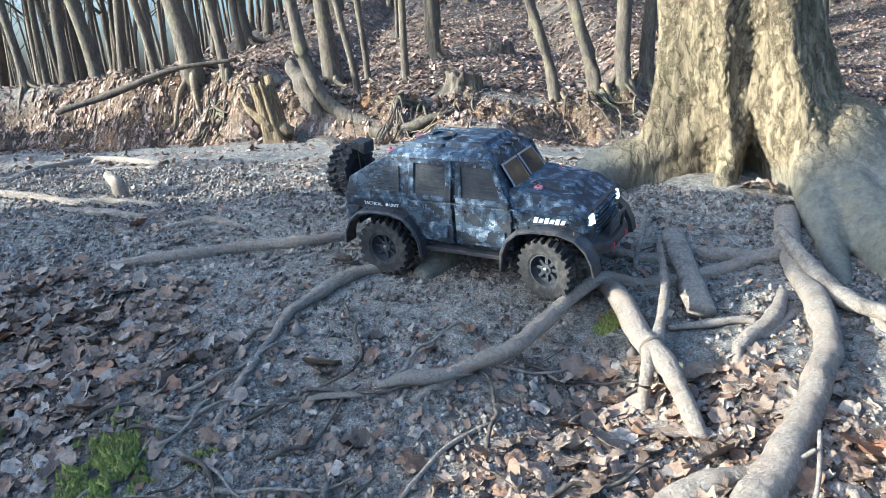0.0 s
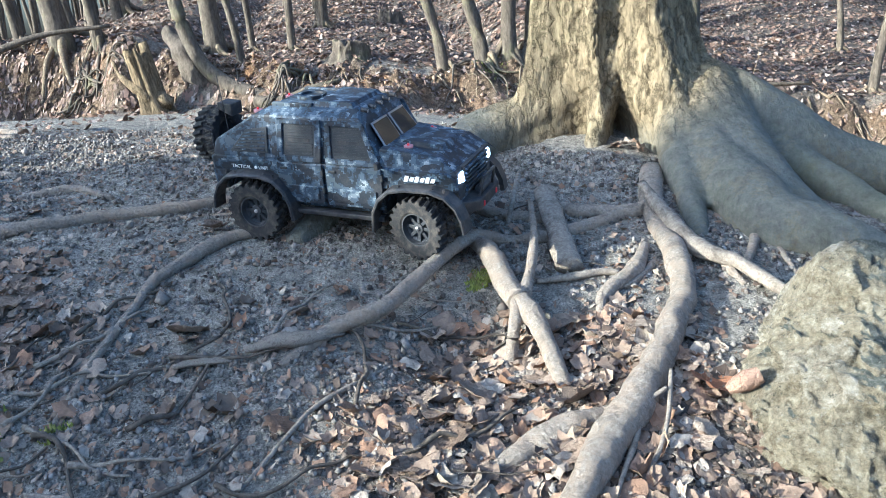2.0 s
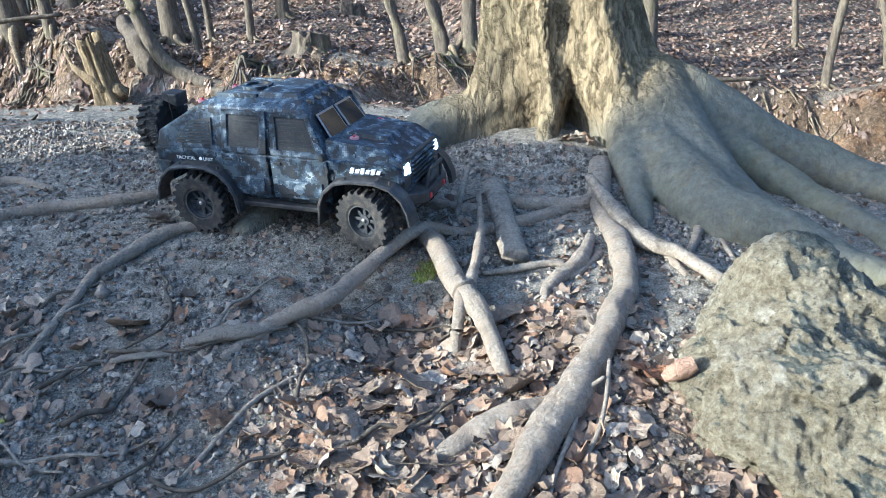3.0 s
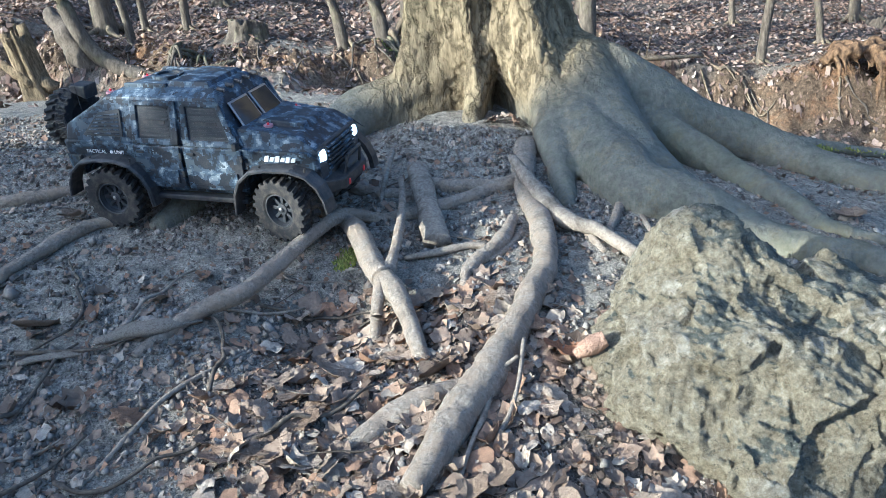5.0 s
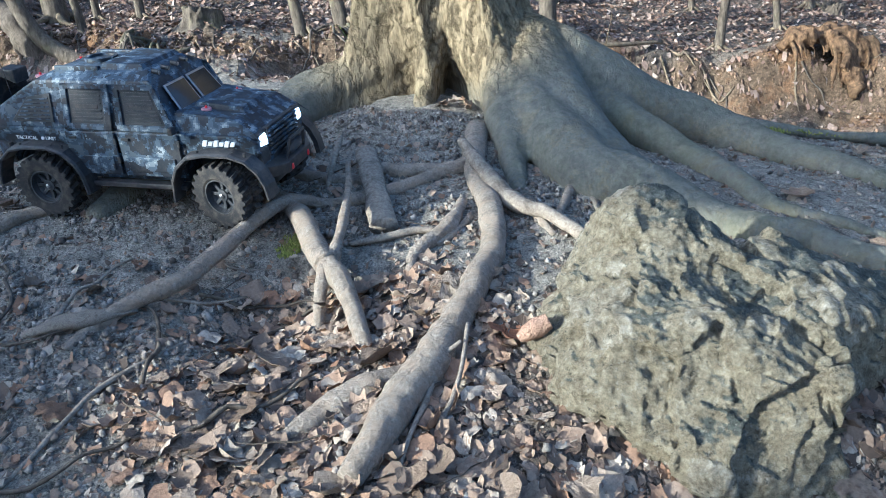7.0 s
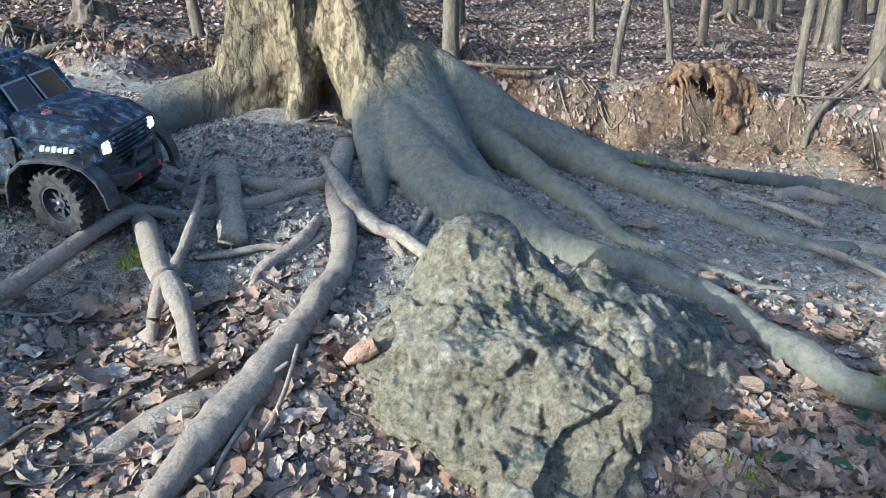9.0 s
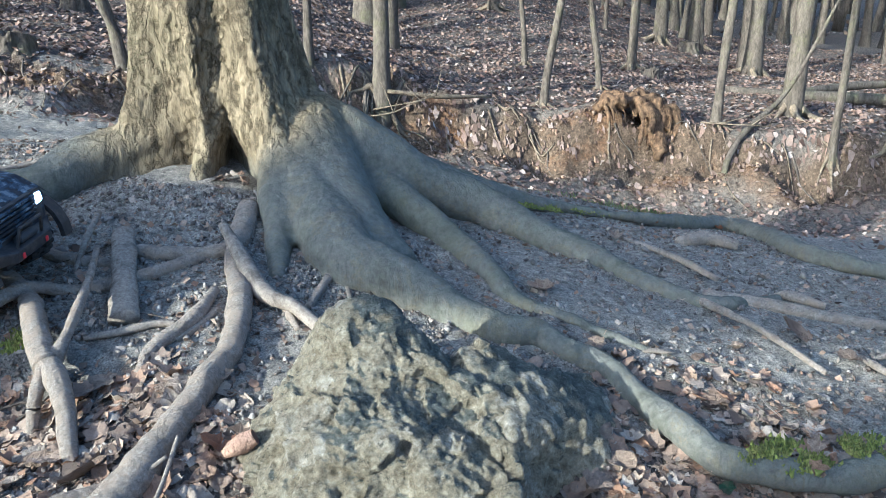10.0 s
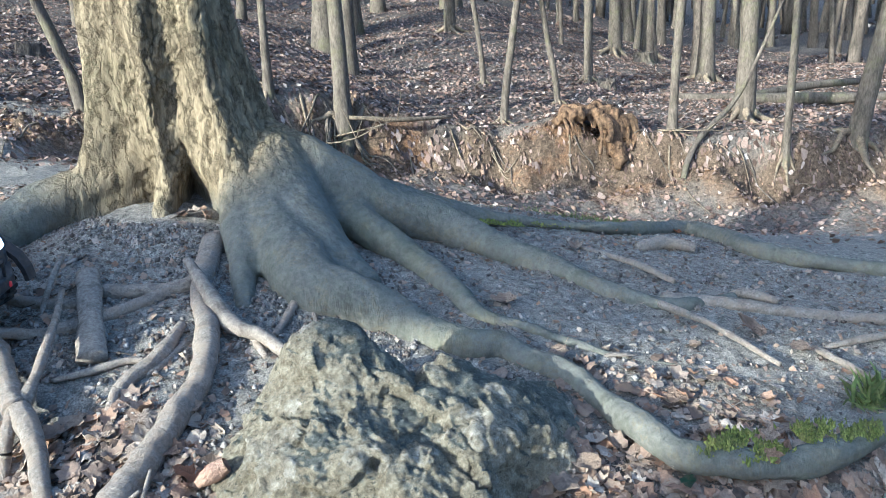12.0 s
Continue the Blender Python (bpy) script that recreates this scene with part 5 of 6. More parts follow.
grass(1.76, 0.735, 0.035, 0.022, 130, 631, 0.042)
grass(2.6, 2.55, 0.45, 0.12, 500, 633, 0.022)
grass(-0.72, 1.12, 0.05, 0.05, 120, 635, 0.03)

IVY_MESH = as_mesh("ivy_leaf", *leaf_template(5, 0.3, 0.2, 0.15, 21), GREEN_LEAF)
for x, y, s in ((1.13, 0.68, 0.045), (1.19, 0.70, 0.04), (1.25, 0.66, 0.045), (1.10, 0.73, 0.035), (1.29, 0.70, 0.04), (-0.46, 1.13, 0.034), (-0.70, 1.38, 0.03), (1.2, 0.64, 0.04)):
    ob = new("ivy_leaf", IVY_MESH)
    ob.matrix_world = pose(x, y, gz(x, y) + 0.016, tw.uniform(-15, 25), tw.uniform(-15, 15), tw.uniform(0, 360)) @ Matrix.Scale(s, 4)
    tagged(ob, "glossy dark green ivy leaf in the litter", "leaf", "ivy leaves")


# ---- bank: hanging roots, stumps, fallen wood ----
def bank_roots():
    hr = random.Random(700)
    for k in range(60):
        x = hr.uniform(-3.2, 5.0)
        e = 0.15 + 0.6 * float(sstep(-1, 2.2, x))
        y = float(bank_foot(x)) + e + hr.uniform(0.12, 0.34)
        pts, a = [], hr.uniform(-0.7, 0.7)
        steps = hr.randint(4, 7)
        for j in range(steps):
            yy = y - j * hr.uniform(0.05, 0.09)
            xx = x + a * j * 0.07 + hr.uniform(-0.02, 0.02)
            pts.append((xx, yy, float(ground_z(xx, yy)) + 0.004 + 0.012 * hr.random(), hr.choice((0.003, 0.004, 0.006, 0.010)) * (1 - 0.8 * j / steps) + 0.001))
        v, f = tube(smooth_path(pts, 3), 6, 0.15, 20, k)
        tagged(child("bank_root", as_mesh("bank_root", v, f, FOOT_BARK if k % 3 else BARK_DARK)), "thin exposed root hanging down the eroded bank", "root", "bank roots")


bank_roots()


def stump(name, at, r, h, seed, mat, label, hollow=0.6, tilt=(0, 0), ragged=0.35):
    """A hollow broken stump with a ragged rim."""
    zs = np.linspace(-0.08, 1, 26)
    th = np.linspace(0, 2 * np.pi, 64, endpoint=False)
    T, H = np.meshgrid(th, zs)
    rim = 1 - ragged * (0.5 + 0.5 * vnoise(np.cos(T) * 3, np.sin(T) * 3, 0, seed)) - 0.12 * np.abs(vnoise(T * 7, 0, 0, seed + 1))
    R = r * (1 + 0.55 * np.exp(-np.maximum(H, 0) / 0.25) * (1 + 0.5 * np.cos(5 * T + seed)) + 0.16 * fbm(np.cos(T) * 4, np.sin(T) * 4, H * 1.5, seed, 3))
    outer = np.stack([R * np.cos(T), R * np.sin(T), H * rim * h], -1)
    Ri = r * hollow * (1 + 0.12 * fbm(np.cos(T) * 4, np.sin(T) * 4, H, seed + 9, 3)) * np.clip(0.55 + 0.45 * H, 0, 1)
    inner = np.stack([Ri * np.cos(T), Ri * np.sin(T), (0.25 + 0.75 * H) * rim * h * 0.98], -1)
    V = np.concatenate([outer, inner[::-1]]).reshape(-1, 3)
    idx = np.arange(len(V)).reshape(-1, 64)
    q = np.stack([idx[:-1], np.roll(idx[:-1], -1, 1), np.roll(idx[1:], -1, 1), idx[1:]], -1).reshape(-1, 4)
    faces = [tuple(x) for x in q] + [tuple(idx[-1])]
    ob = child(name, as_mesh(name, V, faces, mat))
    ob.matrix_world = pose(*at, tilt[0], tilt[1], 0)
    return tagged(ob, label, "tree stump")


def rotten_stump():
    """An undercut old stump: a ragged cap, a twisted trunk piece under it and torn fibres hanging down."""
    sr = random.Random(801)
    pieces = [tube(smooth_path([(3.46, 4.22, 0.02, 0.03), (3.54, 4.20, 0.055, 0.07), (3.68, 4.18, 0.075, 0.085), (3.84, 4.16, 0.065, 0.09), (3.95, 4.15, 0.04, 0.06), (4.0, 4.16, 0.02, 0.02)], 8), 24, 0.45, 26, 7, 0.62)]
    pieces.append(tube(smooth_path([(3.84, 4.14, 0.09, 0.055), (3.85, 4.08, 0.0, 0.085), (3.83, 4.01, -0.10, 0.075), (3.78, 3.93, -0.20, 0.05), (3.72, 3.86, -0.28, 0.022)], 8), 22, 0.5, 30, 8, 0.7))
    for k in range(16):
        x = 3.70 + 0.016 * k + sr.uniform(-0.02, 0.02)
        low, y = sr.uniform(-0.30, -0.10), 4.02 + sr.uniform(-0.03, 0.04)
        pieces.append(tube(smooth_path([(x + 0.03, y + 0.05, 0.06, 0.014), (x + 0.03, y - 0.03, -0.03, 0.015), (x - 0.01, y - 0.07, 0.5 * low - 0.03, 0.011), (x - 0.05 + sr.uniform(-0.04, 0.04), y - 0.12, low, 0.004)], 5), 7, 0.3, 40, 20 + k, 0.7))
    for k in range(10):
        x = 3.48 + 0.03 * k + sr.uniform(-0.02, 0.02)
        pieces.append(tube([(x, 4.13, 0.05, 0.014), (x + 0.01, 4.09, -0.01, 0.010), (x, 4.07, sr.uniform(-0.08, -0.03), 0.003)], 6, 0.3, 30, 40 + k))
    v, f = merge(pieces)
    me = voxel_mesh(v, f, 0.009)
    relax(me, 2)
    co, no = places(me)
    co = co + no * (0.010 * fbm(co[:, 0] * 22, co[:, 1] * 22, co[:, 2] * 7, 803, 3) + 0.004 * fbm(co[:, 0] * 70, co[:, 1] * 70, co[:, 2] * 20, 804, 2))[:, None]
    me.vertices.foreach_set("co", co.astype(np.float32).ravel())
    me.update()
    me.shade_smooth()
    me.materials.clear()
    me.materials.append(ROT)
    me.name = "tree_stump"
    return tagged(child("tree_stump", me), "rotten orange-brown stump overhanging the eroded bank", "tree stump")


rotten_stump()
stump("tree_stump", (-1.10, 4.70, gz(-1.10, 4.70) - 0.04), 0.07, 0.50, 803, PALE_ROT, "broken mossy stump with pale split wood on the bank", 0.35, (6, -8), 0.25)
v, f = tube(smooth_path([(-1.07, 5.05, 0.64, 0.03), (-1.05, 5.03, 0.62, 0.058), (-0.98, 4.97, 0.53, 0.07), (-0.90, 4.90, 0.40, 0.075), (-0.80, 4.84, 0.26, 0.06)], 6), 16, 0.4, 16, 805)
tagged(child("fallen_log", as_mesh("fallen_log", v, f, BARK_DARK)), "dark decayed mossy log leaning against the bank", "log")
v, f = tube(smooth_path([(-1.33, 4.76, 0.47, 0.010), (-1.29, 4.70, 0.40, 0.022), (-1.21, 4.66, 0.33, 0.036), (-1.10, 4.65, 0.26, 0.05), (-1.0, 4.66, 0.22, 0.04)], 6), 14, 0.5, 22, 806)
tagged(child("fallen_log", as_mesh("fallen_log", v, f, PALE_ROT)), "pale broken piece of rotten log on the bank", "log")
stump("tree_stump", (0.05, 5.0, gz(0.05, 5.0) - 0.02), 0.11, 0.16, 807, BARK_FOREST, "low mossy stump among leaves", 0.6, (0, 5), 0.3)
stump("tree_stump", (0.35, 6.4, gz(0.35, 6.4) - 0.02), 0.09, 0.13, 809, BARK_DARK, "low dark stump among leaves", 0.6, (0, 5), 0.3)
stump("tree_stump", (5.0, 5.6, gz(5.0, 5.6) - 0.02), 0.08, 0.14, 811, BARK_DARK, "small dark stump on the leafy slope", 0.5, (8, 0), 0.4)
stump("tree_stump", (6.9, 7.3, gz(6.9, 7.3) - 0.02), 0.11, 0.16, 813, BARK_FOREST, "sawn old stump on the leafy slope", 0.8, (0, 0), 0.1)
FALLEN_TOP = ((-2.85, 5.35, 0.42, 0.022), (-2.45, 5.4, 0.52, 0.025), (-2.0, 5.45, 0.66, 0.02), (-1.55, 5.5, 0.70, 0.012))
FALLEN = (FALLEN_TOP, ((-0.50, 4.55, 0.20, 0.035), (-0.32, 4.45, 0.20, 0.04), (-0.15, 4.42, 0.26, 0.03), (0.0, 4.45, 0.3, 0.012)), ((4.05, 3.60, -0.42, 0.026), (4.12, 3.64, -0.26, 0.022), (4.30, 3.70, -0.10, 0.018), (4.60, 3.74, 0.08, 0.015), (4.76, 3.72, 0.32, 0.012), (4.98, 3.7, 0.75, 0.009)), ((5.2, 4.9, 0.02, 0.04), (6.0, 4.4, -0.02, 0.05), (6.9, 4.0, -0.05, 0.04)), ((5.6, 4.6, 0.0, 0.03), (6.4, 4.6, 0.05, 0.035), (7.2, 4.5, 0.05, 0.03)), ((2.9, 4.62, 0.08, 0.012), (2.5, 4.55, 0.10, 0.017), (2.15, 4.60, 0.14, 0.012)))
for k, rows in enumerate(FALLEN):
    v, f = tube(smooth_path(rows, 6), 10, 0.14, 9, 820 + k)
    tagged(child("fallen_branch", as_mesh("fallen_branch", v, f, FOOT_BARK if k == 5 else BARK_DARK if k == 0 else BARK_FOREST)), "fallen dead branch resting on the bank", "branch", "fallen branches")

def root_clump(x, y, seed):
    """Bare looping roots of an undermined tree, with moss between them."""
    cr = random.Random(seed)
    ob = thing("root_clump", (x, y, gz(x, y)), "bare looping roots with moss on the undermined bank", "roots", "root clumps")
    for k in range(9):
        a, px, py, row = cr.uniform(-0.9, 0.9), x + cr.uniform(-0.16, 0.10), y + cr.uniform(0.05, 0.2), []
        n = cr.randint(6, 8)
        for j in range(n):
            t = j / (n - 1)
            row.append((px, py, gz(px, py) + 0.01 + 0.03 * math.sin(3.14 * t) * cr.uniform(0.3, 1.0), 0.011 * (1 - 0.75 * t)))
            a += cr.uniform(-0.35, 0.35)
            px, py = px + 0.075 * math.sin(a), py - 0.085 * math.cos(a)
        v, f = tube(smooth_path(row, 4), 8, 0.15, 20, seed + k)
        own(child("root", as_mesh("root", v, f, BARK_FOREST)), ob)
    return ob


root_clump(0.84, 4.62, 851)
root_clump(2.16, 4.62, 852)
root_clump(-0.22, 4.55, 853)
root_clump(-1.72, 5.38, 854)
moss(0.90, 4.58, 0.10, 0.10, 500, 861, 0.010, 0.0)


def dead_twigs(x, y, seed):
    """A small dead branch with bleached side twigs."""
    v, f = merge(branchlets((x, y, gz(x, y) + 0.03), (0.9, -0.5, 0.0), 0.42, 0.007, random.Random(seed), 1))
    tagged(child("fallen_branch", as_mesh("fallen_branch", v, f, FOOT_BARK)), "bleached dead branch with bare twigs on the bank", "branch", "fallen branches")


dead_twigs(2.05, 4.62, 871)
dead_twigs(1.95, 4.55, 872)
dead_twigs(-0.45, 4.5, 873)
dead_twigs(4.05, 3.85, 874)
# unseen trunk along the ridge behind the camera, added to stop the higher sun
q0 = (-0.966 * 4.7, -0.26 * 4.7)
v, f = tube(smooth_path([(q0[0] + 0.26 * p, q0[1] - 0.966 * p, h, 0.235) for p, h in ((-1.47, 2.12), (-1.1, 2.14), (-0.8, 2.21), (-0.2, 2.31), (0.6, 2.33), (2.2, 2.33))], 4), 16, 0.06, 5, 841)
tagged(child("fallen_log", as_mesh("fallen_log", v, f, BARK_FOREST)), "unseen log added along the ridge to cast shade", "log")


# ---- the model truck ----
def paint(name, rgb, rough=0.5, spec=0.5, metal=0.0, dusty=0.35):
    m, n, l, b = material(name, rough, spec)
    v = coords(n, l)
    d = noise_tex(n, l, v, 60, 6, 0.7)
    c = mix(n, l, ramp(n, l, d, [(0.45, (0, 0, 0)), (0.8, (dusty, dusty, dusty))]), rgb, (0.22, 0.18, 0.14))
    l.new(c, b.inputs["Base Color"])
    b.inputs["Metallic"].default_value = metal
    bump(n, l, b, d, 0.15, 0.0008)
    return m


def camo_material():
    m, n, l, b = material("urban_camo", 0.58, 0.35)
    v = coords(n, l)
    snap = n.new("ShaderNodeVectorMath")
    snap.operation = "SNAP"
    l.new(v, snap.inputs[0])
    snap.inputs[1].default_value = (0.0030, 0.0030, 0.0022)
    a = noise_tex(n, l, snap.outputs[0], 58, 2, 0.5, 0.4)
    a2 = noise_tex(n, l, snap.outputs[0], 36, 2, 0.5, 0.4)
    c = ramp(n, l, a, [(0.0, (0.013, 0.017, 0.025)), (0.43, (0.030, 0.045, 0.070)), (0.52, (0.066, 0.090, 0.124)), (0.61, (0.155, 0.182, 0.208)), (0.68, (0.27, 0.30, 0.32))], "CONSTANT")
    c = mix(n, l, ramp(n, l, a2, [(0.0, (0, 0, 0)), (0.57, (1, 1, 1))], "CONSTANT"), c, (0.014, 0.018, 0.026))
    c = mix(n, l, ramp(n, l, a2, [(0.0, (1, 1, 1)), (0.36, (0, 0, 0))], "CONSTANT"), c, (0.060, 0.076, 0.094))
    dust = noise_tex(n, l, v, 35, 6, 0.7)
    c = mix(n, l, ramp(n, l, dust, [(0.52, (0, 0, 0)), (0.85, (0.3, 0.3, 0.3))]), c, (0.20, 0.17, 0.14))
    l.new(c, b.inputs["Base Color"])
    return m


CAMO = camo_material()
BLACK = paint("black_plastic", (0.018, 0.019, 0.022), 0.55)
RUBBER = paint("tyre_rubber", (0.020, 0.020, 0.021), 0.85, 0.3, 0, 0.45)
GREY_PLASTIC = paint("grey_plastic", (0.030, 0.033, 0.038), 0.5, 0.4, 0, 0.2)
RED = paint("red_metal", (0.55, 0.02, 0.03), 0.35, 0.6, 0, 0.15)
PINK = paint("pink_washer", (0.42, 0.22, 0.24), 0.5, 0.5, 0, 0.2)
WHITE = paint("white_print", (0.75, 0.75, 0.75), 0.5, 0.4, 0, 0.1)
STEEL = paint("dull_steel", (0.35, 0.35, 0.36), 0.35, 0.5, 0.9, 0.2)
GLASS, _gn, _gl, _gb = material("tinted_window", 0.08, 0.6)
_gb.inputs["Base Color"].default_value = (0.02, 0.024, 0.03, 1)
LAMP, _ln, _ll, _lb = material("lit_headlight", 0.2, 0.5)
_lb.inputs["Base Color"].default_value = (0.9, 0.9, 0.9, 1)
_lb.inputs["Emission Color"].default_value = (0.9, 0.95, 1.0, 1)
_lb.inputs["Emission Strength"].default_value = 3.0


def hull(points, bevel=0.0, segments=2):
    bm = bmesh.new()
    for p in points:
        bm.verts.new(p)
    bmesh.ops.convex_hull(bm, input=bm.verts)
    bmesh.ops.dissolve_limit(bm, angle_limit=radians(1), verts=bm.verts, edges=bm.edges)
    if bevel:
        bmesh.ops.bevel(bm, geom=list(bm.edges), offset=bevel, segments=segments, profile=0.6, affect="EDGES")
    return bm


def add(bm, other):
    me = bpy.data.meshes.new("tmp")
    other.to_mesh(me)
    other.free()
    bm.from_mesh(me)
    bpy.data.meshes.remove(me)
    return bm


def block(x0, x1, y0, y1, z0, z1, bevel=0.002):
    return hull([(x, y, z) for x in (x0, x1) for y in (y0, y1) for z in (z0, z1)], bevel)


def mirrored(rows):
    return [(x, s * y, z) for x, y, z in rows for s in (1, -1)]


def plate(corners, thick, bevel=0.001):
    c = [Vector(p) for p in corners]
    n = (c[1] - c[0]).cross(c[3] - c[0]).normalized() * thick
    return hull([*c, *[p + n for p in c]], bevel, 1)


def inset(corners, u0, u1, v0, v1):
    """A quad inside another, by shares of its width and height."""
    a, b, c, d = (Vector(p) for p in corners)
    at = lambda u, v: a.lerp(b, u).lerp(d.lerp(c, u), v)
    return [at(u0, v0), at(u1, v0), at(u1, v1), at(u0, v1)]


def lathe(profile, segs=48, caps=True):
    """Turn rows of (radius, y) round the y axis."""
    bm = bmesh.new()
    rings = [[bm.verts.new((r * math.cos(2 * math.pi * k / segs), y, r * math.sin(2 * math.pi * k / segs))) for k in range(segs)] for r, y in profile]
    for a, b in zip(rings, rings[1:]):
        for k in range(segs):
            j = (k + 1) % segs
            bm.faces.new((a[k], a[j], b[j], b[k]))
    if caps:
        bm.faces.new(rings[0][::-1])
    bm.faces.new(rings[-1])
    bmesh.ops.recalc_face_normals(bm, faces=bm.faces)
    return bm


def rod(a, b, r, segs=8):
    a, b = Vector(a), Vector(b)
    bm = bmesh.new()
    bmesh.ops.create_cone(bm, cap_ends=True, segments=segs, radius1=r, radius2=r, depth=(b - a).length)
    bmesh.ops.transform(bm, matrix=Matrix.Translation((a + b) / 2) @ (b - a).to_track_quat("Z", "Y").to_matrix().to_4x4(), verts=bm.verts)
    return bm


def tyre_mesh():
    """One skin with a staggered tread of blocks on both shoulders."""
    lugs, per = 22, 6
    segs = lugs * per
    rows = [(0.029, -0.019, 0), (0.034, -0.022, 0), (0.044, -0.0230, 0), (0.0495, -0.0230, 0.3), (0.0515, -0.0225, 1), (0.0522, -0.0205, 1), (0.0525, -0.0115, 1), (0.0525, -0.0035, 1), (0.0525, -0.0025, 0)]
    rows = rows + [(r, -y, k) for r, y, k in rows[::-1]]
    bm = bmesh.new()
    rings = []
    for r, y, k in rows:
        ring = []
        for j in range(segs):
            ang = 2 * math.pi * j / segs
            slot = (j + (3 if y > 0 else 0) + round(abs(y) * 90)) % per
            high = 0.0052 if slot < 3 else 0.0
            q = r + k * high
            wide = y * (1 + 0.03 * k * (slot < 3))
            ring.append(bm.verts.new((q * math.cos(ang), wide, q * math.sin(ang))))
        rings.append(ring)
    for p, q in zip(rings, rings[1:] + rings[:1]):
        for j in range(segs):
            i = (j + 1) % segs
            bm.faces.new((p[j], p[i], q[i], q[j]))
    bmesh.ops.recalc_face_normals(bm, faces=bm.faces)
    me = bpy.data.meshes.new("tyre")
    bm.to_mesh(me)
    bm.free()
    me.materials.append(RUBBER)
    return me


def rim_mesh():
    bm = lathe([(0.030, -0.016), (0.031, -0.0200), (0.0285, -0.0202), (0.0265, -0.010), (0.022, -0.004), (0.012, -0.005), (0.010, -0.0125), (0.004, -0.013), (0.002, -0.013), (0.002, 0.017), (0.030, 0.017)], 36, False)
    me = bpy.data.meshes.new("rim")
    bm.to_mesh(me)
    bm.free()
    me.materials.append(GREY_PLASTIC)
    return me


def nut_mesh():
    me = bpy.data.meshes.new("wheel_nut")
    bm = lathe([(0.004, -0.0125), (0.004, -0.016), (0.002, -0.017)], 6)
    bm.to_mesh(me)
    bm.free()
    me.materials.append(STEEL)
    return me


def spoke_mesh():
    me = bpy.data.meshes.new("spoke")
    bm = block(-0.0030, 0.0030, -0.0105, -0.003, 0.010, 0.026, 0.0008)
    bm.to_mesh(me)
    bm.free()
    me.materials.append(GREY_PLASTIC)
    return me


TYRE, RIM, NUT, SPOKE = tyre_mesh(), rim_mesh(), nut_mesh(), spoke_mesh()


def dress_wheel(w, words):
    child("tyre", TYRE, w, words)
    child("wheel_nut", NUT, w)
    for k in range(8):
        child("spoke", SPOKE, w).matrix_local = Matrix.Rotation(2 * math.pi * k / 8, 4, "Y")


def wheel(name, at, steer, parent, flip=False):
    """A rim with its tyre and nut; the outer face looks to -y."""
    w = child(name, RIM, parent)
    w.matrix_local = pose(*at, 0, 0, steer + (180 if flip else 0))
    dress_wheel(w, "chunky black rubber tyre with dusty lugs")
    return w


def arch(hub_x, s):
    """The bolted flare over one wheel."""
    bm = bmesh.new()
    back, fore = (0.046, 0.060) if hub_x > 0 else (0.060, 0.050)
    rows = ((-0.084, back), (-0.081, 0.082), (-0.070, 0.105), (-0.050, 0.122), (-0.020, 0.128), (0.025, 0.128), (0.052, 0.120), (0.070, 0.103), (0.080, 0.082), (0.084, fore))
    loops = []
    for k, (x, z) in enumerate(rows):
        (xa, za), (xb, zb) = rows[max(k - 1, 0)], rows[min(k + 1, len(rows) - 1)]
        d = Vector((xb - xa, zb - za)).normalized()
        n = Vector((-d.y, d.x)) * 0.009
        sect = ((0, 0.094), (0, 0.122), (0.15, 0.125), (0.5, 0.125), (0.8, 0.121), (1.0, 0.094))
        loops.append([bm.verts.new((hub_x + x + n.x * w, s * y, z + n.y * w)) for w, y in sect])
    for p, q in zip(loops, loops[1:]):
        for j in range(6):
            i = (j + 1) % 6
            bm.faces.new((p[j], p[i], q[i], q[j]))
    bm.faces.new(loops[0][::-1])
    bm.faces.new(loops[-1])
    bmesh.ops.recalc_face_normals(bm, faces=bm.faces)
    return bm


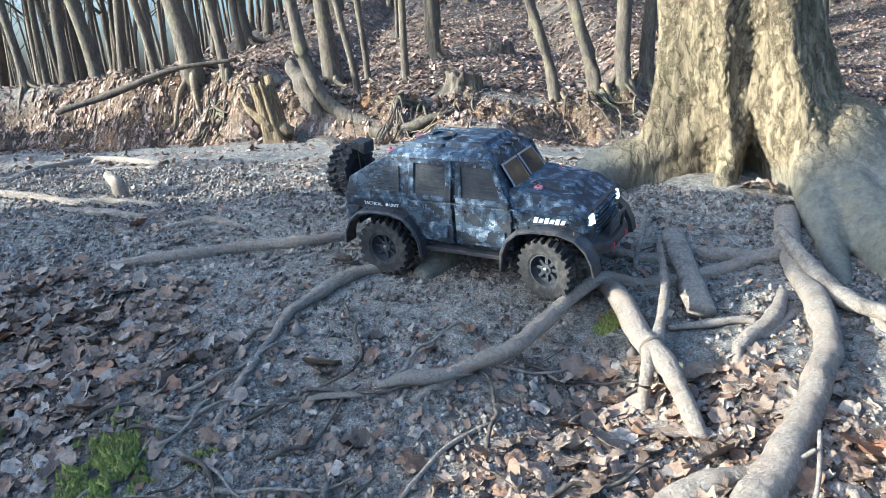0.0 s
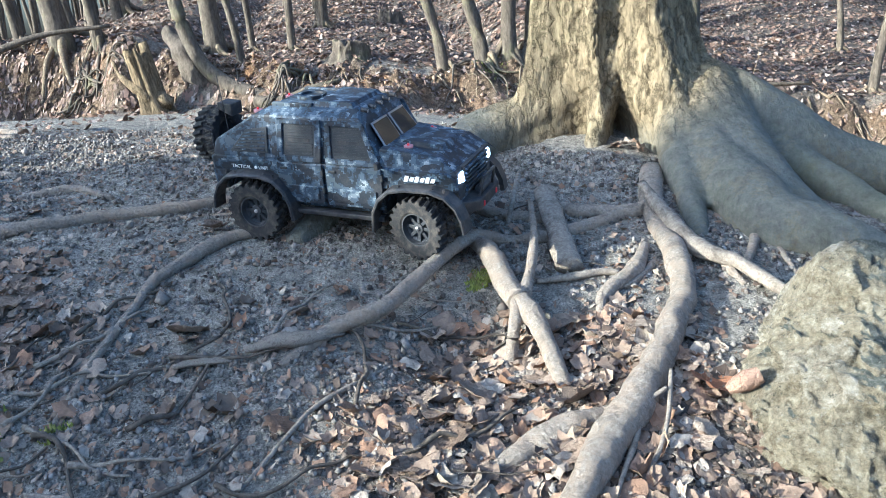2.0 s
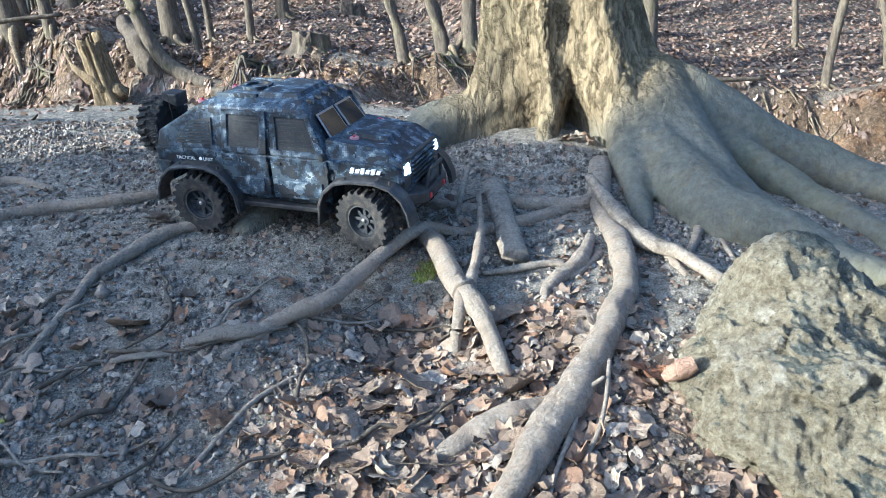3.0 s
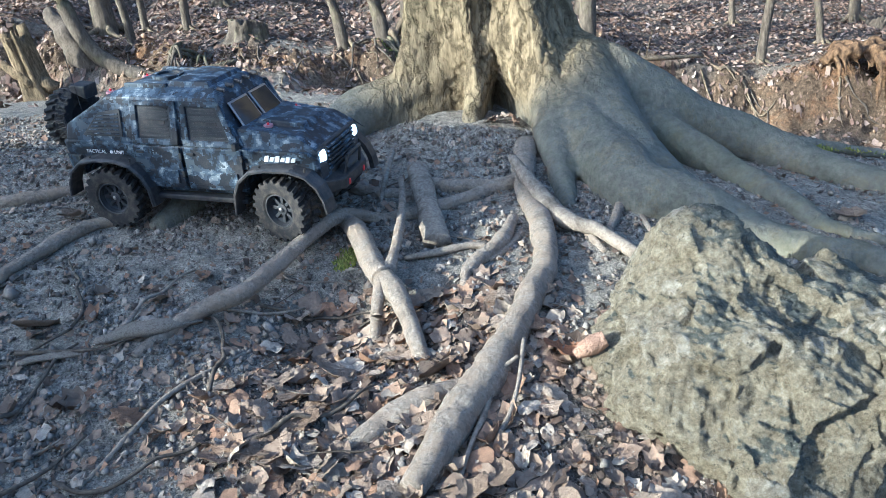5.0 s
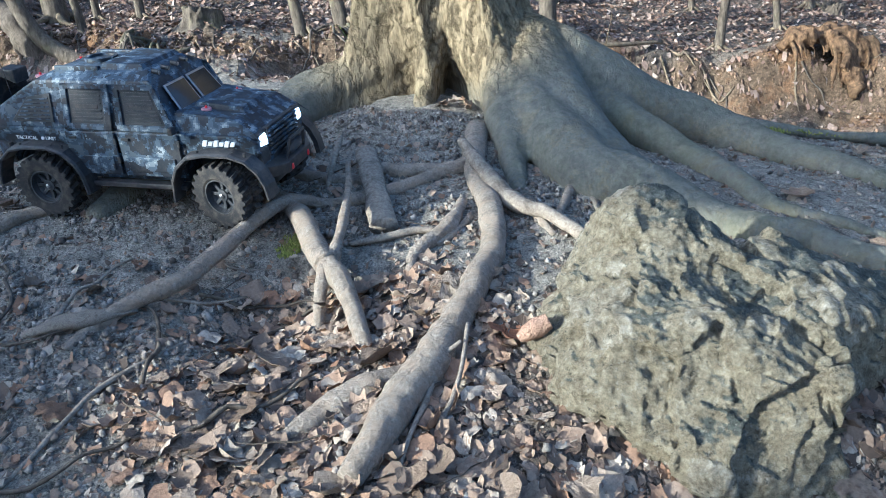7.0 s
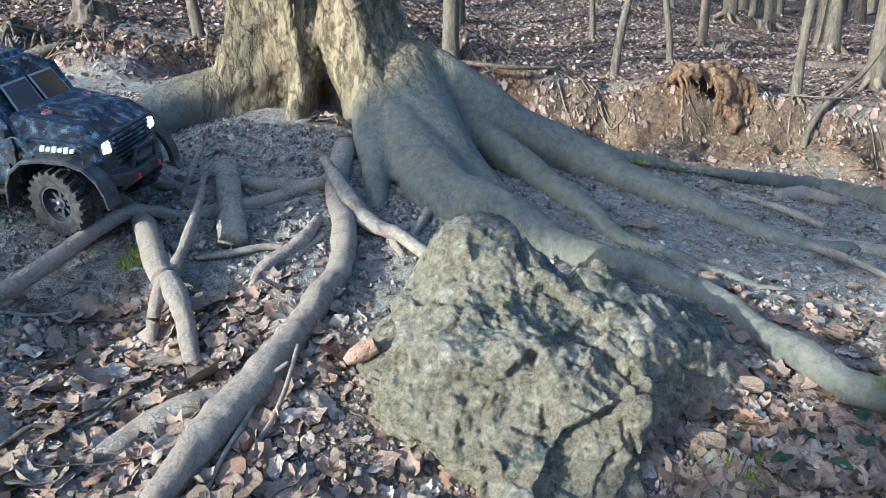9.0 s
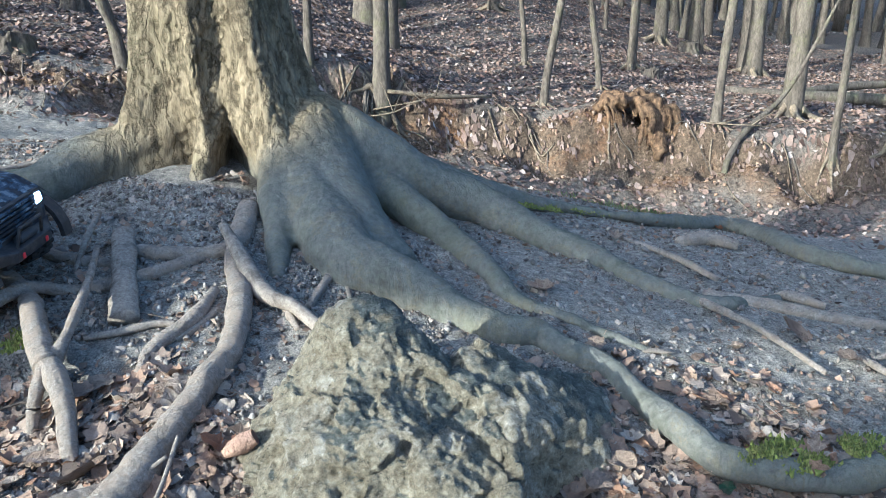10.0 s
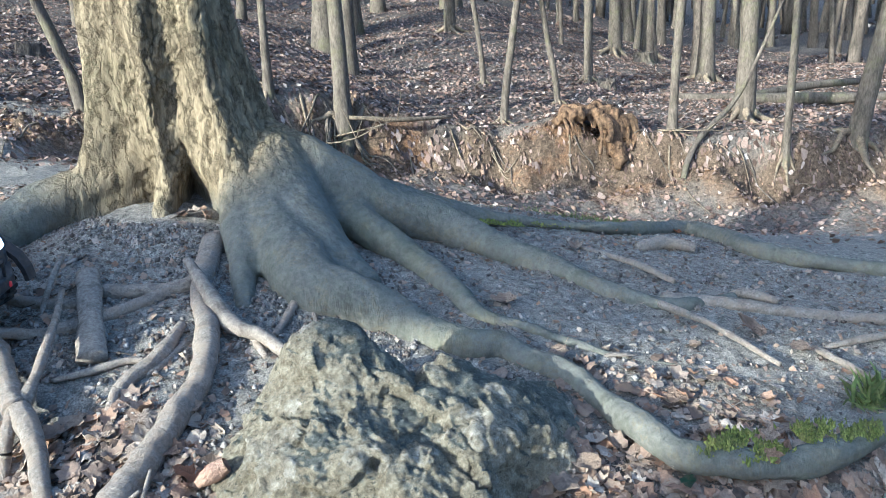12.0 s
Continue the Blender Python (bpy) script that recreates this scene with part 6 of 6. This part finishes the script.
def build_truck():
    T = thing("model_truck", (0, 0, 0), "small radio-controlled armoured truck in blue-grey digital camouflage among the roots", "model truck")
    # body
    bm = hull(mirrored([(-0.272, 0.086, 0.120), (-0.276, 0.088, 0.154), (-0.262, 0.097, 0.160), (0.10, 0.100, 0.160), (0.222, 0.098, 0.158), (0.238, 0.092, 0.146), (0.236, 0.093, 0.122), (0.09, 0.099, 0.120)]), 0.004)
    add(bm, hull(mirrored([(-0.104, 0.090, 0.070), (-0.116, 0.099, 0.120), (0.102, 0.099, 0.120), (0.098, 0.090, 0.070)]), 0.003))
    add(bm, hull(mirrored([(-0.276, 0.085, 0.098), (-0.276, 0.088, 0.130), (-0.240, 0.096, 0.130), (-0.243, 0.090, 0.090)]), 0.003))
    add(bm, hull(mirrored([(0.240, 0.078, 0.086), (0.238, 0.090, 0.130), (0.205, 0.075, 0.130), (0.215, 0.07, 0.086)]), 0.003))
    add(bm, hull(mirrored([(-0.264, 0.094, 0.158), (-0.258, 0.088, 0.188), (-0.165, 0.083, 0.240), (0.056, 0.082, 0.241), (0.106, 0.096, 0.162)]) + mirrored([(-0.130, 0.055, 0.256), (0.040, 0.055, 0.255)]), 0.004))
    add(bm, hull(mirrored([(0.085, 0.094, 0.157), (0.092, 0.087, 0.193), (0.200, 0.083, 0.181), (0.232, 0.088, 0.160), (0.238, 0.092, 0.150)]), 0.004))
    body = part("body", bm, CAMO, T)
    part("hood_panel", hull(mirrored([(0.105, 0.050, 0.188), (0.114, 0.046, 0.199), (0.192, 0.042, 0.190), (0.204, 0.046, 0.176)]), 0.0015), CAMO, T)
    part("chassis", block(-0.25, 0.24, -0.045, 0.045, 0.058, 0.12, 0.004), BLACK, T, "black underbody")
    for s in (-1, 1):
        part("side_step", block(-0.095, 0.100, s * 0.088, s * 0.106, 0.060, 0.069, 0.002), BLACK, T)
        for hx in (-0.171, 0.171):
            fl = part("fender_flare", arch(hx, s), BLACK, T, "black bolted fender flare")
            for k in range(6):
                r = rod((hx - 0.055 + 0.021 * k, s * 0.112, 0.1295), (hx - 0.055 + 0.021 * k, s * 0.112, 0.136), 0.0022, 6)
                part("bolt", r, BLACK, fl)
        # doors: lower leaf, upper leaf and louvred window
        for x0, x1, u0, u1 in ((-0.115, -0.020, -0.112, -0.021), (-0.013, 0.100, -0.012, 0.064)):
            lower = [(x0, s * 0.0995, 0.082), (x1, s * 0.0995, 0.082), (x1, s * 0.1005, 0.158), (x0, s * 0.1005, 0.158)]
            upper = [(x0 + 0.001, s * 0.0975, 0.160), (x1 - 0.001, s * 0.0975, 0.160), (u1, s * 0.0838, 0.236), (u0, s * 0.0838, 0.236)]
            if s > 0:
                lower, upper = [lower[1], lower[0], lower[3], lower[2]], [upper[1], upper[0], upper[3], upper[2]]
            bm = plate(lower, 0.0035)
            add(bm, plate(inset(lower, 0.1, 0.9, 0.12, 0.45), 0.006))
            door = part("door", bm, CAMO, T)
            bm = plate(inset(upper, 0, 1, 0, 0.14), 0.0045)
            for q in ((0, 1, 0.88, 1), (0, 0.13, 0, 1), (0.87, 1, 0, 1)):
                add(bm, plate(inset(upper, *q), 0.0045))
            part("window_frame", bm, CAMO, door)
            win = inset(upper, 0.13, 0.87, 0.14, 0.88)
            part("window_panel", plate(win, 0.0012, 0.0003), GREY_PLASTIC, door, "grey louvred window cover")
            for k in range(9):
                v0 = 0.05 + k * 0.105
                if k == 4:
                    part("vision_slot", plate(inset(win, 0.18, 0.82, v0 - 0.02, v0 + 0.09), 0.0022, 0.0003), BLACK, door)
                else:
                    part("slat", plate(inset(win, 0.08, 0.92, v0, v0 + 0.05), 0.0024, 0.0003), GREY_PLASTIC, door)
            part("door_handle", block(x0 + 0.008, x0 + 0.022, s * 0.103, s * 0.107, 0.146, 0.150, 0.0008), BLACK, door)
            for k in (0.25, 0.8):
                p = Vector(upper[0]).lerp(Vector(upper[3]), k)
                part("hinge", block(x1 - 0.002, x1 + 0.003, s * 0.102, s * 0.106, 0.09 + 0.06 * k, 0.10 + 0.06 * k, 0.0008), BLACK, door)
        # rear quarter vent
        q = [(-0.228, s * 0.0945, 0.168), (-0.130, s * 0.0960, 0.168), (-0.134, s * 0.0860, 0.222), (-0.182, s * 0.0880, 0.214)]
        if s > 0:
            q = [q[1], q[0], q[3], q[2]]
        part("quarter_panel", plate(inset(q, 0.05, 0.95, 0.05, 0.95), 0.002, 0.0005), GREY_PLASTIC, T)
        for k in range(6):
            part("slat", plate(inset(q, 0.12, 0.88, 0.12 + k * 0.13, 0.18 + k * 0.13), 0.0032, 0.0004), CAMO, T)
        # mirror, lamp, hook
        mir = part("mirror", block(0.096, 0.104, s * 0.108, s * 0.122, 0.163, 0.176, 0.002), BLACK, T)
        part("mirror_arm", rod((0.098, s * 0.096, 0.160), (0.100, s * 0.110, 0.168), 0.002), BLACK, mir)
        lamp = part("headlight", hull([(0.236, s * 0.062, 0.134), (0.233, s * 0.084, 0.136), (0.233, s * 0.062, 0.156), (0.230, s * 0.084, 0.154), (0.243, s * 0.064, 0.136), (0.241, s * 0.081, 0.138), (0.240, s * 0.064, 0.154), (0.238, s * 0.081, 0.152)], 0.0015), LAMP, T, "lit white headlight")
        part("headlight_surround", hull([(0.232, s * 0.058, 0.104), (0.230, s * 0.089, 0.106), (0.229, s * 0.058, 0.162), (0.226, s * 0.089, 0.160), (0.2405, s * 0.059, 0.106), (0.2385, s * 0.087, 0.108), (0.2375, s * 0.059, 0.160), (0.2350, s * 0.087, 0.158)], 0.0015), BLACK, lamp)
        part("tow_hook", hull([(x, s * 0.034 + y, z) for x in (0.250, 0.268) for y in (-0.004, 0.004) for z in (0.080, 0.091)], 0.003), RED, T, "red tow hook")
        part("tail_light", block(-0.281, -0.275, s * 0.070 - 0.006, s * 0.070 + 0.006, 0.135, 0.147, 0.0015), RED, T, "red tail light")
    # windscreen panes
    scr = [(0.1020, -0.078, 0.180), (0.1020, 0.078, 0.180), (0.066, 0.070, 0.232), (0.066, -0.070, 0.232)]
    for u0, u1 in ((0.03, 0.475), (0.525, 0.97)):
        q = inset(scr, u0, u1, 0.05, 0.95)
        fr = part("windscreen_frame", plate(q, 0.003, 0.0008), STEEL, T)
        part("windscreen_pane", plate(inset(q, 0.06, 0.94, 0.07, 0.93), 0.0038, 0.0004), GLASS, fr, "dark tinted pane")
    # grille and nose
    part("grille_backing", block(0.231, 0.2395, -0.057, 0.057, 0.110, 0.161, 0.001), BLACK, T)
    for k in range(6):
        part("grille_slat", block(0.238, 0.2445, -0.055, 0.055, 0.114 + 0.0078 * k, 0.1182 + 0.0078 * k, 0.0008), CAMO, T)
    part("bumper", hull(mirrored([(0.236, 0.094, 0.080), (0.236, 0.094, 0.104), (0.266, 0.050, 0.078), (0.266, 0.050, 0.098), (0.228, 0.06, 0.08)]), 0.003), BLACK, T, "black front bumper")
    bar = add(rod((0.258, -0.036, 0.098), (0.264, -0.030, 0.132), 0.003), rod((0.258, 0.036, 0.098), (0.264, 0.030, 0.132), 0.003))
    part("bull_bar", add(bar, rod((0.264, -0.031, 0.132), (0.264, 0.031, 0.132), 0.003)), BLACK, T)
    part("winch", rod((0.252, -0.022, 0.106), (0.252, 0.022, 0.106), 0.008, 14), GREY_PLASTIC, T)
    part("rear_bumper", block(-0.284, -0.262, -0.075, 0.075, 0.082, 0.098, 0.003), BLACK, T)
    # roof
    part("roof_pad", hull(mirrored([(-0.050, 0.060, 0.251), (0.036, 0.060, 0.251), (-0.044, 0.053, 0.264), (0.028, 0.053, 0.262)]), 0.0015), CAMO, T)
    ring = lathe([(0.028, 0.0), (0.028, -0.008), (0.021, -0.008), (0.021, -0.004), (0.002, -0.004)], 32)
    bmesh.ops.transform(ring, matrix=Matrix.Translation((-0.085, 0, 0.254)) @ Matrix.Rotation(radians(-90), 4, "X"), verts=ring.verts)
    part("roof_hatch", ring, CAMO, T)
    for s in (-1, 1):
        part("roof_rail", block(-0.135, -0.050, s * 0.058 - 0.004, s * 0.058 + 0.004, 0.250, 0.259, 0.0015), CAMO, T)
    for k in range(5):
        y = -0.058 + 0.029 * k
        r = rod((0.050, y, 0.2525), (0.062, y, 0.2500), 0.0042, 10)
        light = part("roof_light", r, BLACK, T)
        part("lens", rod((0.0622, y, 0.2500), (0.0628, y, 0.2499), 0.0034, 10), STEEL, light)
    for x, y, z in ((-0.172, -0.055, 0.2405), (-0.172, 0.055, 0.2405), (0.135, -0.056, 0.1900), (0.135, 0.056, 0.1900)):
        clip = part("body_clip", rod((x, y, z - 0.004), (x, y, z + 0.005), 0.0022, 8), RED, T, "red body clip post")
        part("washer", rod((x, y, z - 0.003), (x, y, z + 0.0012), 0.0085, 16), PINK, clip)
    # rear: spare wheel, box, aerial
    part("spare_carrier", block(-0.300, -0.270, -0.012, 0.012, 0.10, 0.15, 0.002), BLACK, T)
    sp = child("spare_wheel", RIM, T)
    sp.matrix_local = pose(-0.316, 0.0, 0.170, 0, 0, -90)
    dress_wheel(sp, "chunky black spare tyre")
    part("equipment_box", hull(mirrored([(-0.296, 0.018, 0.226), (-0.296, 0.018, 0.240), (-0.262, 0.018, 0.238), (-0.264, 0.018, 0.212)]), 0.003), BLACK, T)
    part("aerial", rod((-0.268, -0.03, 0.176), (-0.275, -0.03, 0.30), 0.0008, 6), BLACK, T)
    part("ladder_pole", rod((-0.283, -0.062, 0.10), (-0.285, -0.062, 0.19), 0.002, 6), BLACK, T)
    # lettering: the words on the rear quarter, and the maker's mark as plain slanted bars
    for s in (-1, 1):
        for words, dx in (("TACTICAL", -0.0245), ("UNIT", 0.0245)):
            cu = bpy.data.curves.new("lettering", "FONT")
            cu.body, cu.size, cu.extrude, cu.align_x = words, 0.0092, 0.0003, "CENTER"
            tmp = new("lettering", cu)
            bpy.context.view_layer.update()
            me = bpy.data.meshes.new_from_object(tmp.evaluated_get(bpy.context.evaluated_depsgraph_get()))
            bpy.data.objects.remove(tmp)
            me.materials.clear()
            me.materials.append(WHITE)
            tx = child("lettering", me, T, "white printed lettering")
            tx.matrix_local = pose(-0.172 + (dx if s < 0 else -dx), s * 0.1012, 0.1395, 90, 0, 0 if s < 0 else 180)
        dot = rod((-0.1645, s * 0.100, 0.1425), (-0.1645, s * 0.1015, 0.1425), 0.003, 12)
        part("emblem", dot, WHITE, T)
        for k in range(6):
            x = 0.142 + 0.0100 * k
            low, high = (0.1405, 0.1505) if k % 2 == 0 else (0.1415, 0.1485)
            part("mark_bar", hull([(x + dx, s * y, z) for y in (0.0985, 0.1020) for dx, z in ((0, low), (0.0072, low), (0.0102, high), (0.0030, high))]), WHITE, T)
    # running gear
    for hx in (-0.171, 0.171):
        part("axle", rod((hx, -0.09, 0.058), (hx, 0.09, 0.058), 0.009, 12), BLACK, T)
        for s in (-1, 1):
            part("shock_absorber", rod((hx - 0.01, s * 0.060, 0.062), (hx - 0.02, s * 0.056, 0.130), 0.007, 10), STEEL, T)
            w = wheel("wheel", (hx, s * 0.100, 0.058), -14 if hx > 0 else 0, T, s > 0)
    T.matrix_world = pose(*TRUCK) @ Matrix.Scale(1.04, 4)
    return T


TRUCK = (0.139, 1.592, 0.142, 8.4, 3.75, -27.2)
build_truck()
